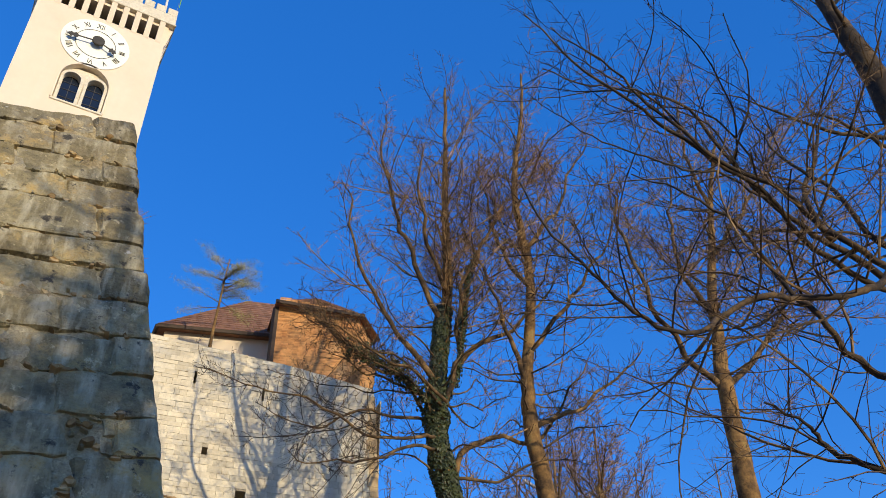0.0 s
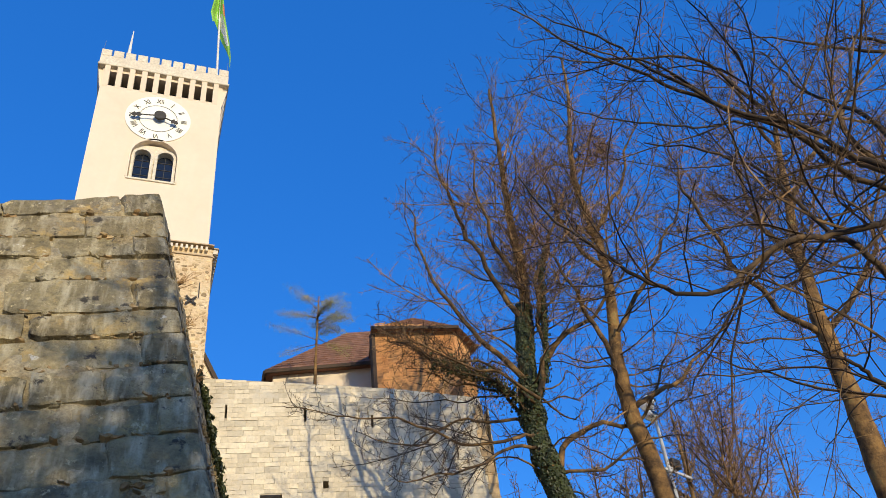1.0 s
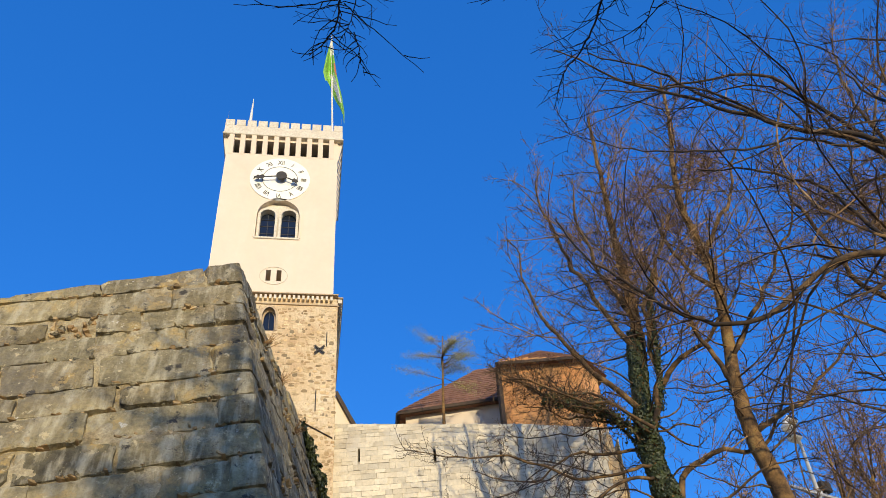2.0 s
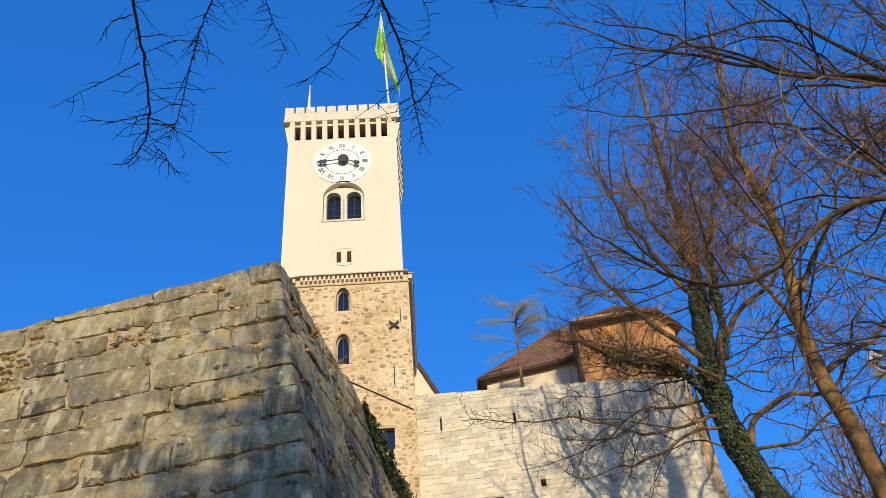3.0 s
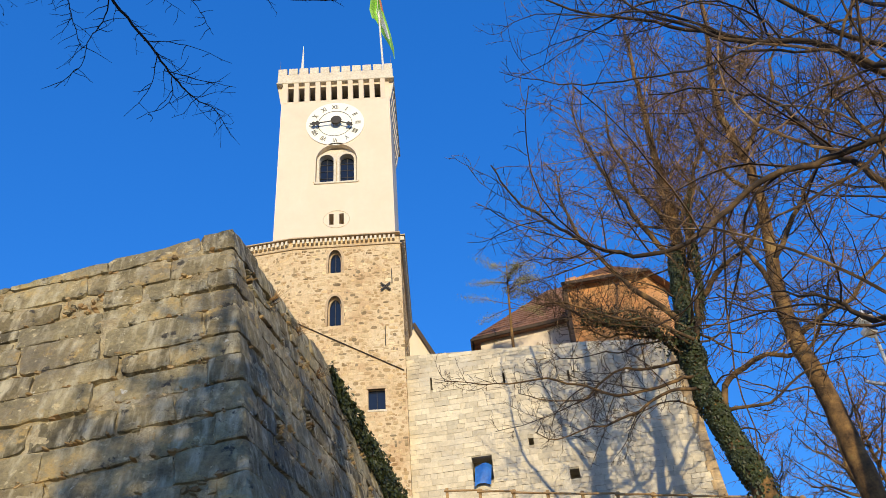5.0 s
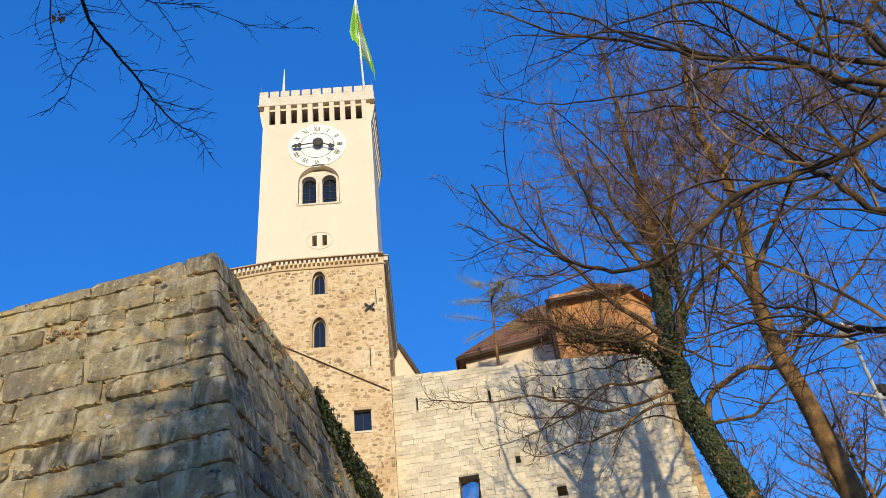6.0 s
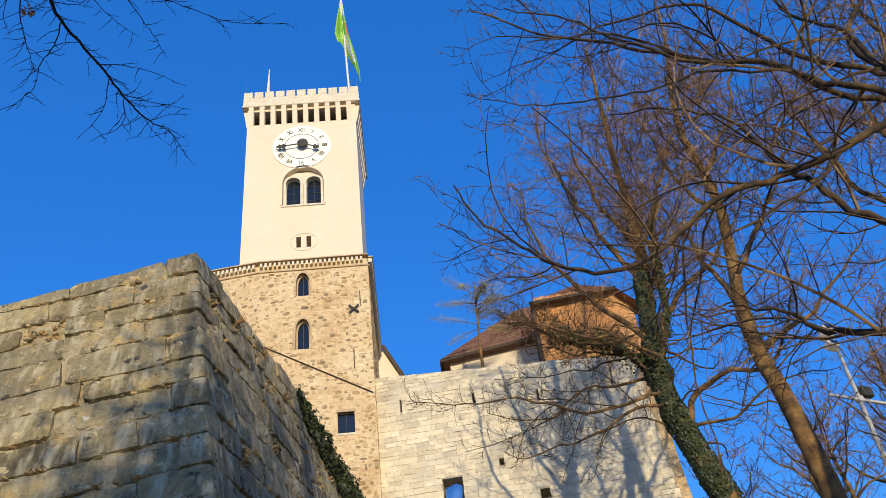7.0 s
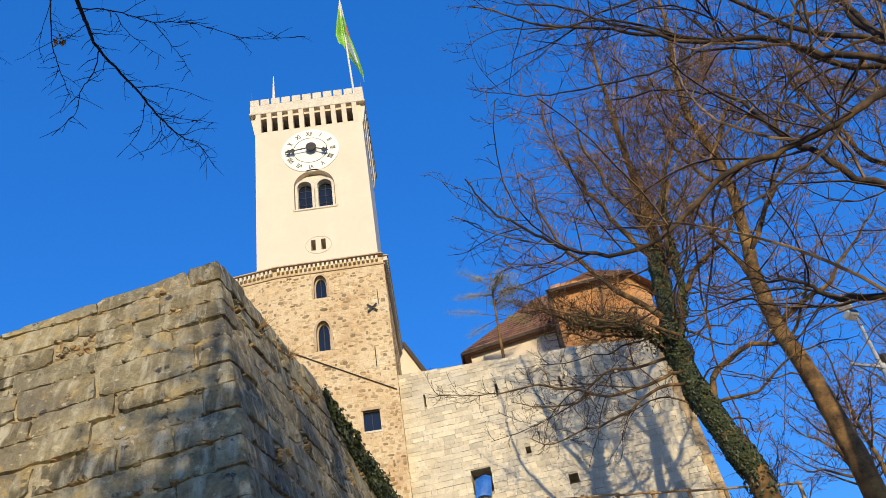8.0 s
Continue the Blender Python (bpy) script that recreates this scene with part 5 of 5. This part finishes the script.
def joint_chip(s_, z_, w_, h_, deep):
    """A broken bit of stone wedged between the blocks."""
    e_ = edge_at(z_)
    if z_ > (front_top(e_.x + s_) if s_ < 0 else side_top(e_.y + s_)) - 0.12:
        return
    p_, n_ = skin(s_, z_)
    u_ = (skin(s_ + 0.1, z_)[0] - p_).normalized()
    turn = rnd.uniform(-0.5, 0.5)
    ring_ = [(0.5 * w_ * math.cos(a_) * rnd.uniform(0.6, 1.1), 0.5 * h_ * math.sin(a_) * rnd.uniform(0.6, 1.1)) for a_ in [2 * math.pi * i / 7 for i in range(7)]]
    ring_ = [(a_ * math.cos(turn) - b_ * math.sin(turn), a_ * math.sin(turn) + b_ * math.cos(turn)) for a_, b_ in ring_]
    vs_ = [p_ + u_ * a_ + UP * b_ - n_ * 0.14 for a_, b_ in ring_] + [p_ + u_ * a_ * 0.75 + UP * b_ * 0.7 + n_ * (deep + rnd.uniform(-0.02, 0.02)) for a_, b_ in ring_]
    adopt(part("joint_chip", Mesh().add(vs_, [(i, (i + 1) % 7, (i + 1) % 7 + 7, i + 7) for i in range(7)] + [tuple(range(7, 14))]), rnd.choice((M_CHIP, M_CHIP, M_STONE))), bastion)


for p, q, lo, hi in pockets:
    if not -7 < p < 8:
        continue
    for k in range(4 + int((q - p) * 16)):
        s_ = rnd.uniform(p + 0.03, q - 0.03)
        joint_chip(s_, rnd.uniform(lo + 0.04, hi - 0.03) + (SLOPE_F if s_ < 0 else SLOPE_S) * s_, rnd.uniform(0.06, 0.2), rnd.uniform(0.04, 0.13), rnd.uniform(-0.02, 0.04))
for k in range(420):
    ci = rnd.randrange(1, 13)
    s_ = rnd.choice((rnd.uniform(-6, -0.2), rnd.uniform(-3, -0.2), rnd.uniform(0.2, 8)))
    z_ = COURSES[ci] + (SLOPE_F if s_ < 0 else SLOPE_S) * s_ + rnd.uniform(-0.05, 0.03)
    joint_chip(s_, z_, rnd.uniform(0.05, 0.2), rnd.uniform(0.025, 0.08), rnd.uniform(0.0, 0.055))

# ivy hanging over the back of the side
iv = Mesh()
ri = random.Random(44)
for k in range(5200):
    y = ri.uniform(-17.2, -10.5)
    t_ = ri.random()
    z = side_top(y) + 0.12 - t_ * (1.0 + 0.32 * (y + 17.2)) - 0.3 * abs(noise.noise(Vector((y * 1.5, t_ * 3, 0))))
    p = side_at(y, z) + SN * (0.03 + 0.3 * ri.random() * abs(noise.noise(Vector((y * 2, z * 2, 4)))))
    leaf_at(iv, p, (SN + Vector((ri.gauss(0, 0.5), ri.gauss(0, 0.5), ri.gauss(0.2, 0.5)))).normalized(), ri.uniform(0.06, 0.12), ri)
tagged(part("ivy", iv, M_LEAF), "dark green ivy hanging over the bastion wall", "ivy", kind="stuff")
# dry tufts growing from the side joints
for y, z in ((-20.6, 9.75), (-19.2, 9.9), (-18.4, 9.3)):
    tuft = Mesh()
    for k in range(26):
        p0 = side_at(y + ri.gauss(0, 0.05), z)
        p1 = p0 + SN * ri.uniform(0.05, 0.2) + Vector((ri.gauss(0, 0.08), ri.gauss(0, 0.1), ri.uniform(0.0, 0.25)))
        tuft.tube([p0, p0.lerp(p1, 0.6) + SN * 0.02, p1], [0.006, 0.004, 0.002], 3, False)
    tagged(part("dry_tuft", tuft, M_TWIG), "dry brown plant tuft growing from a wall joint", "plant", "wall tufts")

# ---------------------------------------------------------------- facing stones of the curtain wall
def lens(U, V, N, o, w, h, d, c, rnd):
    """A flat field stone of uneven outline set in mortar."""
    n_ = 7
    pts = []
    o = o + U * rnd.uniform(-0.06, 0.06) + V * rnd.uniform(-0.06, 0.06)
    w, h = w * rnd.uniform(0.7, 1.1), h * rnd.uniform(0.7, 1.25)
    for i in range(n_):
        a = 2 * math.pi * i / n_
        k = rnd.uniform(0.78, 1.14)
        cx, sx = math.cos(a), math.sin(a)
        pts.append((w / 2 + w / 2 * k * math.copysign(abs(cx) ** 0.7, cx), h / 2 + h / 2 * k * math.copysign(abs(sx) ** 0.7, sx)))
    vs = [o + U * u + V * v - N * 0.01 for u, v in pts] + [o + U * (w / 2 + (u - w / 2) * 0.86) + V * (h / 2 + (v - h / 2) * 0.86) + N * d for u, v in pts]
    return vs, [(i, (i + 1) % n_, (i + 1) % n_ + n_, i + n_) for i in range(n_)] + [tuple(range(n_, 2 * n_))]


def lay_courses(parent, name, mat, stuff_mat, o, U, N, u_end, z0, topfun, hs, ws, d, c, holes, rnd, limit, keep=lambda u, z: True, skip=0.0, shape=frustum, reach_u=None):
    """Lays stones in courses; the first few hundred are pieces of their own, the rest one mesh."""
    rest, made, z, todo = Mesh(), 0, z0, []
    while z < max(topfun(0), topfun(u_end)):
        h = rnd.uniform(*hs)
        u, end = 0.0, (reach_u(z) if reach_u else u_end)
        while u < end - 0.05:
            w = min(rnd.uniform(*ws), end - u)
            zt = min(z + h, topfun(u + w / 2))
            if zt - z > 0.08 and keep(u, z) and rnd.random() >= skip:
                pieces = [(u, u + w, z, zt)]
                for a, b, lo, hi in holes:
                    nxt = []
                    for p0, p1, q0, q1 in pieces:
                        if p1 <= a or p0 >= b or q1 <= lo or q0 >= hi:
                            nxt.append((p0, p1, q0, q1))
                        else:
                            if p0 < a - 0.06:
                                nxt.append((p0, a, q0, q1))
                            if p1 > b + 0.06:
                                nxt.append((b, p1, q0, q1))
                    pieces = nxt
                todo += pieces
            u += w
        z += h
    rnd.shuffle(todo)
    for p0, p1, q0, q1 in todo:
        g = 0.009
        sv, sf = shape(U, UP, N, o + U * (p0 + g) + UP * (q0 + g), p1 - p0 - 2 * g, q1 - q0 - 2 * g, rnd.uniform(0.6, 1.3) * d, c, rnd)
        if made < limit:
            adopt(part(name, Mesh().add(sv, sf), mat), parent)
            made += 1
        else:
            rest.add(sv, sf)
    if rest.v:
        ob = adopt(part(name + "_remainder", rest, stuff_mat), parent)
        tagged(ob, kind="stuff")


M_ASHLAR_REST = material("pale_limestone_ashlar_rest", [(0.3, (0.56, 0.49, 0.37)), (0.5, (0.71, 0.63, 0.47)), (0.8, (0.80, 0.725, 0.56))], 0.5, 7, 0.9, 0.7, 8, 0.25, grain=0.72, dist=0.025, island=True,
                         spots=[((0.50, 0.46, 0.38), 0.45, 0.56, 0.70), ((0.36, 0.33, 0.27), 2.4, 0.66, 0.73), ((0.28, 0.25, 0.19), 7.0, 0.67, 0.71)])
rnd = random.Random(21)
lay_courses(curtain, "ashlar_block", M_ASHLAR, M_ASHLAR_REST, CO + CN * 0.0, CU, CN, CLEN, 10.6, wall_top, (0.15, 0.29), (0.2, 0.62), 0.024, 0.015, HOLES + SLITS, rnd, 300, reach_u=lambda z: CLEN + max(0, 18.9 - z) * 0.067)
M_BRICK_REST = material("orange_brick_rest", [(0.3, (0.60, 0.26, 0.09)), (0.55, (0.72, 0.37, 0.14)), (0.8, (0.76, 0.50, 0.26))], 0.9, 10, 0.9, 0.4, 8, 0.35, island=True)
BU = Vector((3.5, -1.6, 0)).normalized()
lay_courses(brick, "brick", M_BRICK, M_BRICK_REST, Vector((11.2, 2.0, 0)), BU, Vector((BU.y, -BU.x, 0)), 3.85, 18.7, lambda u: 24.9 - 0.22 * u, (0.1, 0.115), (0.25, 0.32), 0.012, 0.004, [], rnd, 60)
RU = Vector((0.17, 1, 0)).normalized()
lay_courses(curtain, "ashlar_block", M_ASHLAR, M_ASHLAR_REST, CO + CU * (CLEN + 0.3), RU, CU, 1.2, 10.6, lambda u: 18.6, (0.25, 0.4), (0.4, 0.8), 0.03, 0.012, [], rnd, 0)
# rubble of the tower's lower body
holes = [(1.66, 2.42, 24.55, 26.1), (1.65, 2.43, 21.6, 23.5), (3.5, 4.28, 17.3, 18.45)]
lay_courses(tower, "rubble_stone", M_RUBBLE_PIECE, M_RUBBLE, Vector((-2.1, -0.1, 0)), Vector((1, 0, 0)), Vector((0, -1, 0)), 5.2, 13.0, lambda u: 26.0, (0.11, 0.24), (0.12, 0.42), 0.013, 0.03, holes, rnd, 280, skip=0.2, shape=lens)
LU = (Vector((-2.1, -0.1, 0)) - Vector((-7.0, 0.75, 0))).normalized()
lay_courses(tower, "rubble_stone", M_RUBBLE_PIECE, M_RUBBLE, Vector((-7.0, 0.75, 0)), LU, Vector((LU.y, -LU.x, 0)), 4.95, 18.0, lambda u: 26.0, (0.11, 0.24), (0.12, 0.42), 0.013, 0.03, [], rnd, 0, skip=0.2, shape=lens)
lay_courses(tower, "rubble_stone", M_RUBBLE_PIECE, M_RUBBLE, Vector((3.1, -0.1, 0)), Vector((0, 1, 0)), Vector((1, 0, 0)), 9.0, 18.0, lambda u: 26.0, (0.12, 0.24), (0.2, 0.6), 0.014, 0.03, [], rnd, 0, skip=0.2, shape=lens)
